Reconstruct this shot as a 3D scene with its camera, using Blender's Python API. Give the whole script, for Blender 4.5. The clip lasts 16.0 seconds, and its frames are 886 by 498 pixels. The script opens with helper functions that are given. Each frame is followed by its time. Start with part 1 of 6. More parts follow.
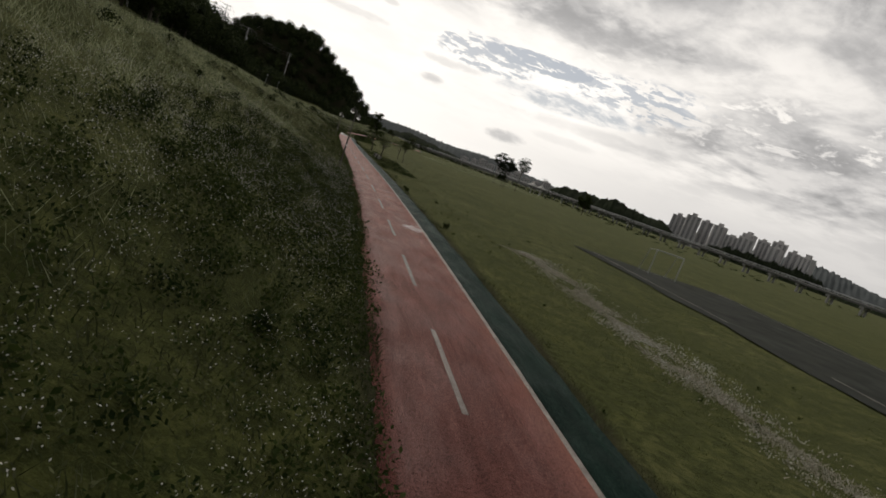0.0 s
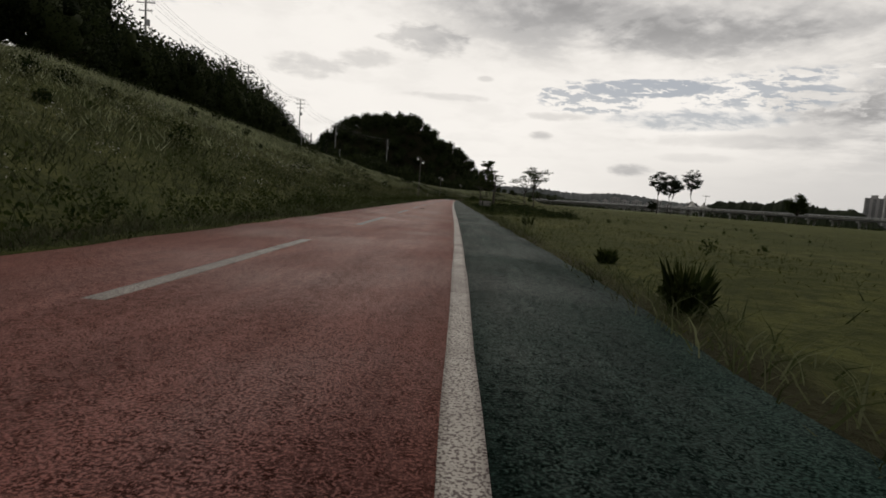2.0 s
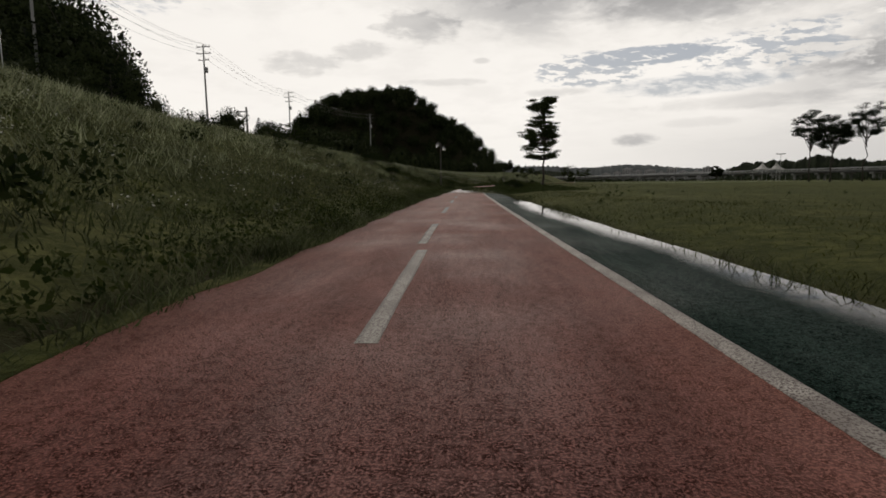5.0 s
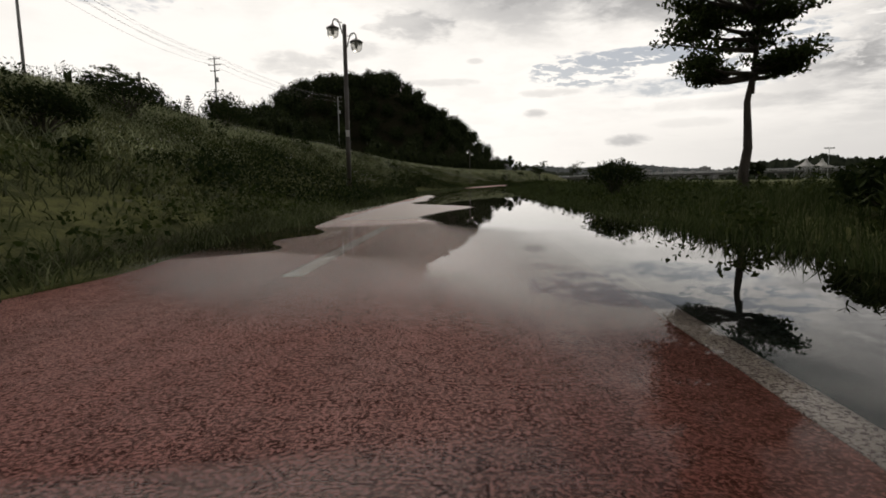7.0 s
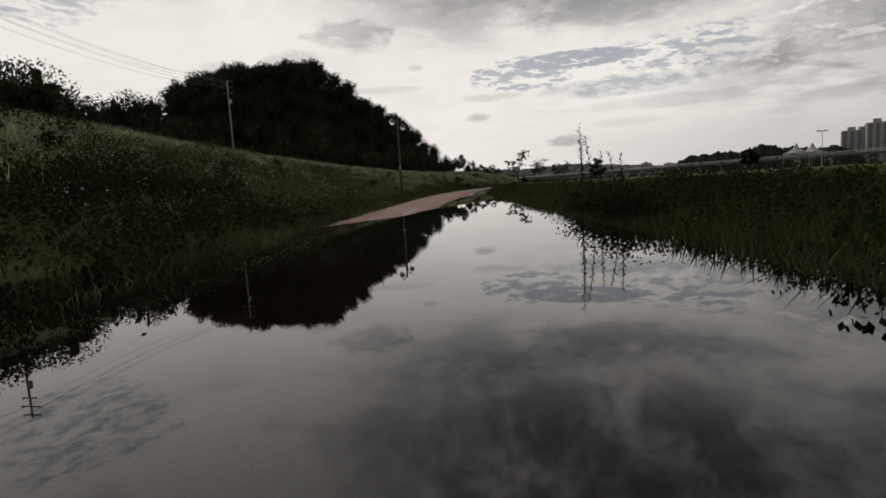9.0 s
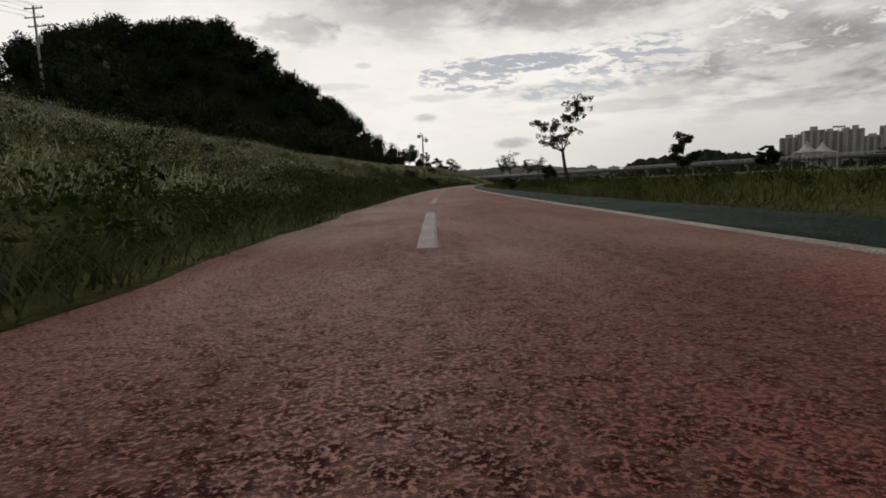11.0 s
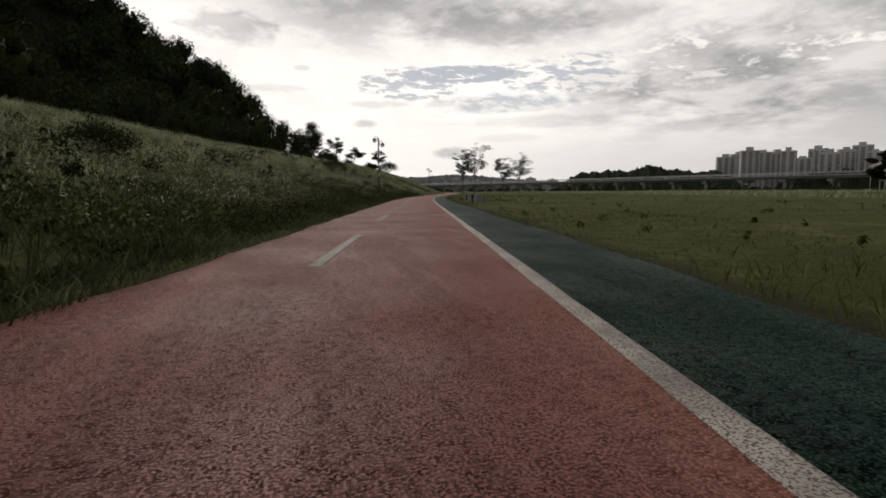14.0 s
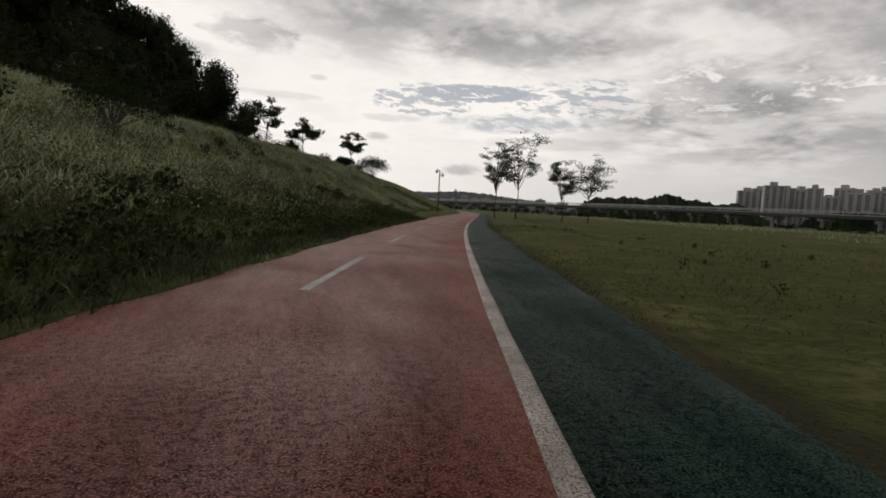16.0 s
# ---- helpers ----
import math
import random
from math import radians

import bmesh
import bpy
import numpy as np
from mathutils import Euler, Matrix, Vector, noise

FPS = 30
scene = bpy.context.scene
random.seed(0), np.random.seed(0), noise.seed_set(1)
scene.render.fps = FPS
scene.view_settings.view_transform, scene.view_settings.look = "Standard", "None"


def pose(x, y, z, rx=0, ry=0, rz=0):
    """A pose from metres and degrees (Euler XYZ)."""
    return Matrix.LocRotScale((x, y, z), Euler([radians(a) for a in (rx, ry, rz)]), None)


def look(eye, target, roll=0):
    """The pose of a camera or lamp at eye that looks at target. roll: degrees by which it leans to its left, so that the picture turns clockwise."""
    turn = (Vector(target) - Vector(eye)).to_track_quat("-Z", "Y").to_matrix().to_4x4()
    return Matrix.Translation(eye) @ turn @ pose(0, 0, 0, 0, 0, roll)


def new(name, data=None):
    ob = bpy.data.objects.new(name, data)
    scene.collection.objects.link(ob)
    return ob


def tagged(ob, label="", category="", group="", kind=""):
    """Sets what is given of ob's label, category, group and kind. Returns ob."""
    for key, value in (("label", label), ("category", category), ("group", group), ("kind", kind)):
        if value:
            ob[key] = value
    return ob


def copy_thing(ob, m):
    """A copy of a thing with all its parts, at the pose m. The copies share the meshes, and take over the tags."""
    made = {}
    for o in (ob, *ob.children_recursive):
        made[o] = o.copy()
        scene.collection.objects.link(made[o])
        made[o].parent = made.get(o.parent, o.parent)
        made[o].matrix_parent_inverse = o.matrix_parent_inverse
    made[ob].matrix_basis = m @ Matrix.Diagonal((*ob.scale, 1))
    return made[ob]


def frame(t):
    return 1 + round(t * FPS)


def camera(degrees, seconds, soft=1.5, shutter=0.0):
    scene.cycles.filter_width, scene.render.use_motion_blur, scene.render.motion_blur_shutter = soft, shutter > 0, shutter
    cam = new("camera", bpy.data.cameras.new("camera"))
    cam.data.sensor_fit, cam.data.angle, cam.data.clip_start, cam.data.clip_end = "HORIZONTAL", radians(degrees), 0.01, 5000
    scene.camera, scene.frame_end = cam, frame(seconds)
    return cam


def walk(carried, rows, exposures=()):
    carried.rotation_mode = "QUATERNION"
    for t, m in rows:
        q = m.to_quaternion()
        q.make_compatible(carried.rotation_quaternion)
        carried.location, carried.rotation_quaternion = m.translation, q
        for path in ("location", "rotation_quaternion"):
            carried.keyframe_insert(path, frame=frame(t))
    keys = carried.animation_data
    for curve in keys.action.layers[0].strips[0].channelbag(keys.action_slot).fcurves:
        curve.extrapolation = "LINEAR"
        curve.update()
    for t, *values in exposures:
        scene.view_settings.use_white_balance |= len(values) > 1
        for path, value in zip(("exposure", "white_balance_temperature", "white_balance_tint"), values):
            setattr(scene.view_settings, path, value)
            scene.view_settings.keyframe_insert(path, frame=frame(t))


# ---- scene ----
# ---------------- the way of the path and the camera ----------------
KNOT_S = [-100, 0, 40, 80, 110, 140, 170, 200, 230, 260, 300, 340, 400, 520, 900]
KNOT_A = [0.5, 0.0, -2.7, -2.1, -1.2, 1.5, 4.7, 8.5, 11.8, 11.8, 18.0, 18.0, 8.0, -4.0, -4.0]
SS = np.arange(-100.0, 700.0, 0.5)
AA = np.radians(np.interp(SS, KNOT_S, KNOT_A))
XX = np.concatenate([[0.0], np.cumsum((np.sin(AA[1:]) + np.sin(AA[:-1])) * 0.25)])
YY = np.concatenate([[0.0], np.cumsum((np.cos(AA[1:]) + np.cos(AA[:-1])) * 0.25)])
XX -= np.interp(0.0, SS, XX)
YY -= np.interp(0.0, SS, YY)


def along(s, u):
    """World x, y of the place s metres along the white line and u metres to its right."""
    a = np.interp(s, SS, AA)
    return np.interp(s, SS, XX) + u * np.cos(a), np.interp(s, SS, YY) - u * np.sin(a)


def path_coords(x, y):
    """The inverse of along()."""
    x, y = np.asarray(x, float), np.asarray(y, float)
    s = y.copy()
    for _ in range(8):
        a = np.interp(s, SS, AA)
        s = np.clip(s + (x - np.interp(s, SS, XX)) * np.sin(a) + (y - np.interp(s, SS, YY)) * np.cos(a), -100, 699)
    a = np.interp(s, SS, AA)
    return s, (x - np.interp(s, SS, XX)) * np.cos(a) - (y - np.interp(s, SS, YY)) * np.sin(a)


cam = camera(78.9, 16.0, soft=1.7)
# seconds, metres along, metres right of the white line, height, and the turn in degrees
ROWS = [
    (0, -8.171, -4.091, 3.153, 80.15, -19.65, -9.85),
    (0.2, -5.004, -2.915, 2.738, 80.04, -21.06, -7.07),
    (0.5, -0.124, -1.498, 1.994, 80.39, -22.52, -2.9),
    (0.7, 3.31, -0.725, 1.457, 81.35, -22.09, -0.22),
    (1, 8.324, 0.005, 0.97, 82.8, -21.21, 3.46),
    (1.2, 11.799, 0.206, 0.787, 83.38, -17.14, 4.04),
    (1.5, 17.151, 0.173, 0.808, 83.39, -11.0, 3.94),
    (1.7, 20.71, 0.044, 0.757, 83.59, -8.31, 3.62),
    (2, 26.161, -0.049, 0.524, 84.4, -4.32, 3.49),
    (2.5, 35.227, -0.26, 0.505, 84.52, -2.79, 3.92),
    (3, 44.167, -0.455, 0.493, 84.8, -1.38, 4.4),
    (3.5, 53.183, -0.659, 0.487, 84.36, -0.5, 4.8),
    (4, 62.152, -0.86, 0.499, 84.33, 0.72, 5.02),
    (4.4, 69.303, -0.993, 0.576, 84.28, 1.0, 4.79),
    (4.7, 74.5, -1.06, 0.66, 83.3, 0.9, 4.45),
    (6.8, 110.69, -0.629, 0.479, 82.49, 0.1, 3.37),
    (7, 113.72, -0.66, 0.43, 83.02, 0.7, 3.45),
    (7.5, 122.1, -0.47, 0.448, 83.23, 0.66, 2.69),
    (8, 130.5, -0.56, 0.47, 83.36, 1.98, 0.94),
    (8.5, 139.02, -0.59, 0.47, 83.44, 2.99, -0.84),
    (9, 147.56, -0.6, 0.467, 83.49, 3.35, -2.09),
    (9.2, 150.77, -0.667, 0.454, 83.4, 3.0, -2.4),
    (11.3, 187.416, -1.575, 0.272, 83.09, 2.415, -8.76),
    (11.5, 190.872, -1.611, 0.316, 82.93, 2.44, -9.47),
    (12, 199.635, -1.448, 0.425, 83.22, 3.4, -10.98),
    (12.5, 208.396, -1.269, 0.409, 83.53, 3.25, -12.27),
    (13, 217.195, -1.129, 0.438, 83.78, 1.95, -13.36),
    (13.5, 225.761, -0.847, 0.52, 83.83, 2.17, -13.52),
    (14, 234.305, -0.714, 0.545, 83.86, 0.44, -14.18),
    (14.5, 243.019, -0.548, 0.565, 84.23, -1.17, -14.39),
    (15, 252.289, -0.375, 0.556, 84.85, -2.1, -13.91),
    (15.5, 260.944, -0.311, 0.583, 85.17, -3.66, -14.07),
    (16, 269.957, -0.391, 0.737, 85.54, -3.16, -13.42),
]
walk(cam, [(t, pose(*along(s, u), h, rx, ry, rz)) for t, s, u, h, rx, ry, rz in ROWS], ((0.0, 0.2, 6750, 11), (0.7, 0.05, 6750, 11), (1.5, 0.0, 6750, 11), (3.0, -0.1, 6750, 11), (4.5, -0.05, 6750, 11), (7.0, 0.15, 6750, 11), (7.25, 0.1, 6750, 11), (7.5, -0.2, 6750, 11), (8.2, -0.15, 6750, 11), (9.2, -0.15, 6750, 11), (11.5, 0.08, 6750, 11), (12.0, 0.2, 6750, 12), (14.5, 0.15, 6750, 12), (16.0, 0.0, 6750, 12)))

# ---------------- sky, sun ----------------
SUN_AZ, SUN_EL = -2.0, 38.0


def sky_world():
    w = bpy.data.worlds.new("sky")
    scene.world = w
    w.use_nodes = True
    nt = w.node_tree
    N, L = nt.nodes, nt.links
    N.clear()
    out, bg = N.new("ShaderNodeOutputWorld"), N.new("ShaderNodeBackground")
    bg.inputs[1].default_value = 0.1
    L.new(bg.outputs[0], out.inputs[0])
    sky = N.new("ShaderNodeTexSky")
    sky.sky_type, sky.sun_disc = "NISHITA", False
    sky.sun_elevation, sky.sun_rotation = radians(SUN_EL), radians(SUN_AZ)
    tc = N.new("ShaderNodeTexCoord")
    sep = N.new("ShaderNodeSeparateXYZ")
    L.new(tc.outputs["Generated"], sep.inputs[0])

    def num(op, a, b=None, c=None, clamp=False):
        n = N.new("ShaderNodeMath")
        n.operation, n.use_clamp = op, clamp
        for i, v in enumerate((a, b, c)):
            if v is None:
                continue
            if isinstance(v, (int, float)):
                n.inputs[i].default_value = v
            else:
                L.new(v, n.inputs[i])
        return n.outputs[0]

    def ramp(v, a, b, lo=0.0, hi=1.0):
        n = N.new("ShaderNodeMapRange")
        n.interpolation_type = "SMOOTHSTEP"
        L.new(v, n.inputs[0])
        for i, q in zip((1, 2, 3, 4), (a, b, lo, hi)):
            n.inputs[i].default_value = q
        return n.outputs[0]

    def noise_at(vec, scale, detail=6.0, rough=0.6, warp=0.0):
        n = N.new("ShaderNodeTexNoise")
        n.inputs["Scale"].default_value, n.inputs["Detail"].default_value = scale, detail
        n.inputs["Roughness"].default_value, n.inputs["Distortion"].default_value = rough, warp
        L.new(vec, n.inputs["Vector"])
        return n.outputs[0]

    x, y, z = sep.outputs
    az = num("MULTIPLY", num("ARCTAN2", x, y), 57.2958)
    el = num("MULTIPLY", num("ARCSINE", z), 57.2958)
    flat = N.new("ShaderNodeCombineXYZ")
    L.new(num("MULTIPLY", az, 0.085), flat.inputs[0])
    L.new(num("MULTIPLY", el, 0.14), flat.inputs[1])
    flat.inputs[2].default_value = 3.7
    f = flat.outputs[0]
    big = noise_at(f, 0.8, 3.0, 0.5)
    # a flat layer of broken cloud seen in perspective
    deck = N.new("ShaderNodeCombineXYZ")
    lift = num("ADD", num("MAXIMUM", z, 0.0), 0.16)
    L.new(num("DIVIDE", x, lift), deck.inputs[0])
    L.new(num("DIVIDE", y, lift), deck.inputs[1])
    deck.inputs[2].default_value = 1.3
    lump, curd = noise_at(deck.outputs[0], 2.1, 7.0, 0.56, 0.25), noise_at(deck.outputs[0], 6.5, 6.0, 0.6, 0.3)
    body = num("ADD", num("MULTIPLY", lump, 0.72), num("MULTIPLY", curd, 0.28))
    ga, ge = radians(-7.0), radians(11.0)
    sunward = num("ADD", num("MULTIPLY", y, math.cos(ge) * math.cos(ga)), num("MULTIPLY", z, math.sin(ge)))
    sunward = num("ADD", sunward, num("MULTIPLY", x, math.sin(ga) * math.cos(ge)))
    # thick grey cloud lies over the right and overhead, thin bright cloud low ahead
    over = num("MULTIPLY", ramp(el, 11.5, 17.0), ramp(az, -12.0, 6.0))
    side = num("MULTIPLY", ramp(az, 21.0, 38.0), ramp(el, 2.5, 8.0))
    thick = num("MAXIMUM", num("MAXIMUM", over, side), ramp(sunward, 0.80, 0.35))
    veil = ramp(sunward, 0.0, 0.93, 0.46, 1.0)
    light = num("SUBTRACT", 1.02, num("MULTIPLY", thick, num("MULTIPLY_ADD", ramp(body, 0.38, 0.60), 0.40, 0.07)))
    light = num("SUBTRACT", light, num("MULTIPLY", num("SUBTRACT", 1.0, thick), num("MULTIPLY", ramp(body, 0.46, 0.66), ramp(el, 15.0, 23.0, 0.07, 0.34))))
    light = num("MULTIPLY", light, num("MULTIPLY_ADD", ramp(big, 0.35, 0.65), -0.03, veil))
    puffs = num("MULTIPLY", ramp(curd, 0.53, 0.66), num("MULTIPLY", ramp(az, 12.0, 22.0), num("MULTIPLY", ramp(el, 8.0, 11.0), ramp(el, 13.0, 17.0, 1.0, 0.0))))
    light = num("ADD", light, num("MULTIPLY", num("SUBTRACT", 1.0, light), num("MULTIPLY", puffs, 0.8)))
    low = ramp(el, 2.0, 8.0, 1.0, 0.0)
    haze = ramp(az, -2.0, 40.0, 0.99, 0.60)
    light = num("MULTIPLY_ADD", num("SUBTRACT", haze, light), num("MULTIPLY", low, 0.8), light)
    dome = N.new("ShaderNodeCombineXYZ")
    L.new(num("MULTIPLY", az, 0.2), dome.inputs[0])
    L.new(num("MULTIPLY", el, 0.5), dome.inputs[1])
    rag, rag2 = noise_at(dome.outputs[0], 1.1, 6.0, 0.55, 0.6), noise_at(dome.outputs[0], 3.2, 6.0, 0.6, 0.5)

    def blot(a0, e0, wa, we, wob, tilt=0.0, edge=1.25):
        da = num("SUBTRACT", az, a0)
        de = num("SUBTRACT", num("SUBTRACT", el, e0), num("MULTIPLY", da, tilt))
        q = num("ADD", num("POWER", num("ABSOLUTE", num("DIVIDE", da, wa)), 2.0), num("POWER", num("ABSOLUTE", num("DIVIDE", de, we)), 2.0))
        q = num("ADD", q, num("MULTIPLY", num("SUBTRACT", rag, 0.5), wob * 2.2))
        q = num("ADD", q, num("MULTIPLY", num("SUBTRACT", rag2, 0.5), wob * 1.5))
        return ramp(q, 0.9 - edge * 0.6, 0.9 + edge * 0.6, 1.0, 0.0)

    # grey banks and small dark clouds
    for a0, e0, wa, we, dark, wob in ((15.2, 4.0, 1.9, 0.62, 0.34, 1.2), (6.2, 6.95, 1.1, 0.42, 0.30, 1.2), (0.0, 12.2, 0.8, 0.3, 0.2, 1.0), (-6.5, 15.5, 3.6, 1.5, 0.30, 1.5),
                                      (-12.0, 13.2, 2.6, 0.9, 0.22, 1.5), (-18.5, 11.8, 3.6, 1.0, 0.20, 1.7), (43.0, 9.0, 5.0, 3.4, 0.14, 1.3), (3.0, 18.6, 8.0, 1.5, 0.10, 1.7),
                                      (21.0, 16.2, 9.0, 1.7, 0.16, 1.7), (-4.0, 10.2, 3.6, 0.35, 0.14, 1.2), (24.0, 7.0, 8.0, 0.6, 0.14, 1.2), (21.0, 5.4, 3.0, 0.45, 0.1, 1.0),
                                      (8.0, 8.9, 3.0, 0.4, 0.2, 1.4), (31.0, 10.2, 6.0, 1.5, 0.18, 1.9), (12.0, 25.0, 16.0, 4.0, 0.10, 1.5)):
        m = blot(a0, e0, wa, we, wob)
        light = num("SUBTRACT", light, num("MULTIPLY", m, dark))
    high = num("MULTIPLY", ramp(el, 16.5, 24.0), ramp(az, -16.0, 6.0, 0.0, 1.0))
    light = num("MULTIPLY", light, num("MULTIPLY_ADD", high, num("SUBTRACT", ramp(noise_at(tc.outputs["Generated"], 8.0, 7.0, 0.58, 0.3), 0.38, 0.60, 0.85, 0.34), 1.0), 1.0))
    light = num("MAXIMUM", light, 0.12)
    # a gap with pale blue sky, lined by bright cloud and broken up by wisps
    wisp = N.new("ShaderNodeCombineXYZ")
    L.new(num("MULTIPLY", az, 0.32), wisp.inputs[0])
    L.new(num("MULTIPLY_ADD", az, 0.10, num("MULTIPLY", el, 1.1)), wisp.inputs[1])
    shred = noise_at(wisp.outputs[0], 1.5, 7.0, 0.62, 0.35)
    gap = num("MAXIMUM", num("MULTIPLY", blot(15.6, 11.75, 6.2, 0.95, 0.7, 0.02, 0.25), ramp(shred, 0.55, 0.64, 1.0, 0.0)), num("MULTIPLY", blot(11.0, 10.9, 5.5, 1.7, 0.9, 0.03, 0.5), ramp(shred, 0.46, 0.53, 0.9, 0.0)))
    gap2 = num("MULTIPLY", blot(26.0, 11.4, 7.5, 1.9, 0.9, 0.05, 0.7), ramp(shred, 0.45, 0.53, 0.85, 0.0))
    gap3 = num("MULTIPLY", blot(20.5, 8.9, 8.0, 0.95, 0.8, 0.02, 0.9), ramp(shred, 0.42, 0.62, 0.85, 0.3))
    gap4 = num("MULTIPLY", blot(-33.0, 19.0, 6.5, 3.6, 1.5, 0.0, 0.9), ramp(shred, 0.40, 0.58, 0.75, 0.0))
    rim = num("MAXIMUM", blot(16.0, 10.2, 10.0, 2.4, 1.2, 0.02), num("MULTIPLY", blot(27.0, 11.6, 9.0, 2.4, 1.8), 0.8))
    light = num("MAXIMUM", light, num("MULTIPLY", rim, num("MULTIPLY_ADD", shred, 0.4, 0.76)))
    hole = num("MAXIMUM", num("MAXIMUM", gap, gap4), num("MAXIMUM", gap2, gap3), clamp=True)
    cloud = N.new("ShaderNodeMix")
    cloud.data_type = "RGBA"
    L.new(ramp(light, 0.3, 0.95), cloud.inputs[0])
    cloud.inputs[6].default_value, cloud.inputs[7].default_value = (0.98, 0.985, 1.0, 1), (1.0, 0.985, 0.955, 1)
    scaled = N.new("ShaderNodeVectorMath")
    scaled.operation = "SCALE"
    L.new(cloud.outputs[2], scaled.inputs[0])
    L.new(num("MULTIPLY", light, 9.3), scaled.inputs[3])
    blue = N.new("ShaderNodeMix")
    blue.data_type, blue.inputs[0].default_value = "RGBA", 0.8
    L.new(sky.outputs[0], blue.inputs[6])
    blue.inputs[7].default_value = (3.7, 3.9, 4.2, 1)
    final = N.new("ShaderNodeMix")
    final.data_type = "RGBA"
    L.new(hole, final.inputs[0])
    L.new(scaled.outputs[0], final.inputs[6])
    L.new(blue.outputs[2], final.inputs[7])
    L.new(final.outputs[2], bg.inputs[0])


sky_world()
sun = new("sun", bpy.data.lights.new("sun", "SUN"))
sun.data.energy, sun.data.angle, sun.data.color = 0.8, radians(12), (1.0, 0.95, 0.87)
sd = Vector((math.sin(radians(SUN_AZ)) * math.cos(radians(SUN_EL)), math.cos(radians(SUN_AZ)) * math.cos(radians(SUN_EL)), math.sin(radians(SUN_EL))))
sun.matrix_world = look(sd * 200, (0, 0, 0))


# ---------------- materials ----------------
class Mat:
    """A node material under construction: small helpers round one Principled shader."""

    def __init__(self, name, rough=0.8, metal=0.0, spec=0.5):
        self.m = bpy.data.materials.new(name)
        self.m.use_nodes = True
        self.nt = self.m.node_tree
        self.b = self.nt.nodes["Principled BSDF"]
        self.b.inputs["Roughness"].default_value, self.b.inputs["Metallic"].default_value = rough, metal
        self.b.inputs["Specular IOR Level"].default_value = spec
        self.tc = self.nt.nodes.new("ShaderNodeTexCoord")

    def link(self, a, b):
        self.nt.links.new(a, b)

    def noise(self, scale, detail=4.0, rough=0.55, stretch=None, space="Object", warp=0.0):
        n = self.nt.nodes.new("ShaderNodeTexNoise")
        n.inputs["Scale"].default_value, n.inputs["Detail"].default_value = scale, detail
        n.inputs["Roughness"].default_value, n.inputs["Distortion"].default_value = rough, warp
        v = self.tc.outputs[space]
        if stretch:
            mp = self.nt.nodes.new("ShaderNodeMapping")
            mp.inputs["Scale"].default_value = stretch
            self.link(v, mp.inputs[0])
            v = mp.outputs[0]
        self.link(v, n.inputs["Vector"])
        return n.outputs[0]

    def voronoi(self, scale):
        n = self.nt.nodes.new("ShaderNodeTexVoronoi")
        n.inputs["Scale"].default_value = scale
        self.link(self.tc.outputs["Object"], n.inputs["Vector"])
        return n

    def ramp(self, v, *stops):
        n = self.nt.nodes.new("ShaderNodeValToRGB")
        e = n.color_ramp.elements
        while len(e) < len(stops):
            e.new(0.5)
        for el, (p, c) in zip(e, stops):
            el.position = p
            el.color = (*c, 1) if isinstance(c, tuple) else (c, c, c, 1)
        self.link(v, n.inputs[0])
        return n.outputs[0]

    def mix(self, fac, a, b, mode="MIX"):
        n = self.nt.nodes.new("ShaderNodeMix")
        n.data_type, n.blend_type = "RGBA", mode
        for v, i in ((fac, 0), (a, 6), (b, 7)):
            if isinstance(v, (int, float)):
                n.inputs[i].default_value = v
            elif isinstance(v, tuple):
                n.inputs[i].default_value = (*v, 1)
            else:
                self.link(v, n.inputs[i])
        return n.outputs[2]

    def colour(self, c):
        if isinstance(c, tuple):
            self.b.inputs["Base Color"].default_value = (*c, 1)
        else:
            self.link(c, self.b.inputs["Base Color"])
        return self

    def bump(self, h, strength=0.4, dist=0.01):
        n = self.nt.nodes.new("ShaderNodeBump")
        n.inputs["Strength"].default_value, n.inputs["Distance"].default_value = strength, dist
        self.link(h, n.inputs["Height"])
        self.link(n.outputs[0], self.b.inputs["Normal"])
        return self

    def low_sheen(self, weight, tint, rough=0.5):
        """Tinted sheen added to brighten a surface seen at low angles."""
        self.b.inputs["Sheen Weight"].default_value, self.b.inputs["Sheen Roughness"].default_value = weight, rough
        self.b.inputs["Sheen Tint"].default_value = (*tint, 1)
        return self

    def rough(self, v):
        self.link(v, self.b.inputs["Roughness"])
        return self

    def attr(self, name):
        n = self.nt.nodes.new("ShaderNodeAttribute")
        n.attribute_name = name
        return n.outputs["Fac"]

    def island(self):
        return self.nt.nodes.new("ShaderNodeNewGeometry").outputs["Random Per Island"]

    def each(self):
        return self.nt.nodes.new("ShaderNodeObjectInfo").outputs["Random"]


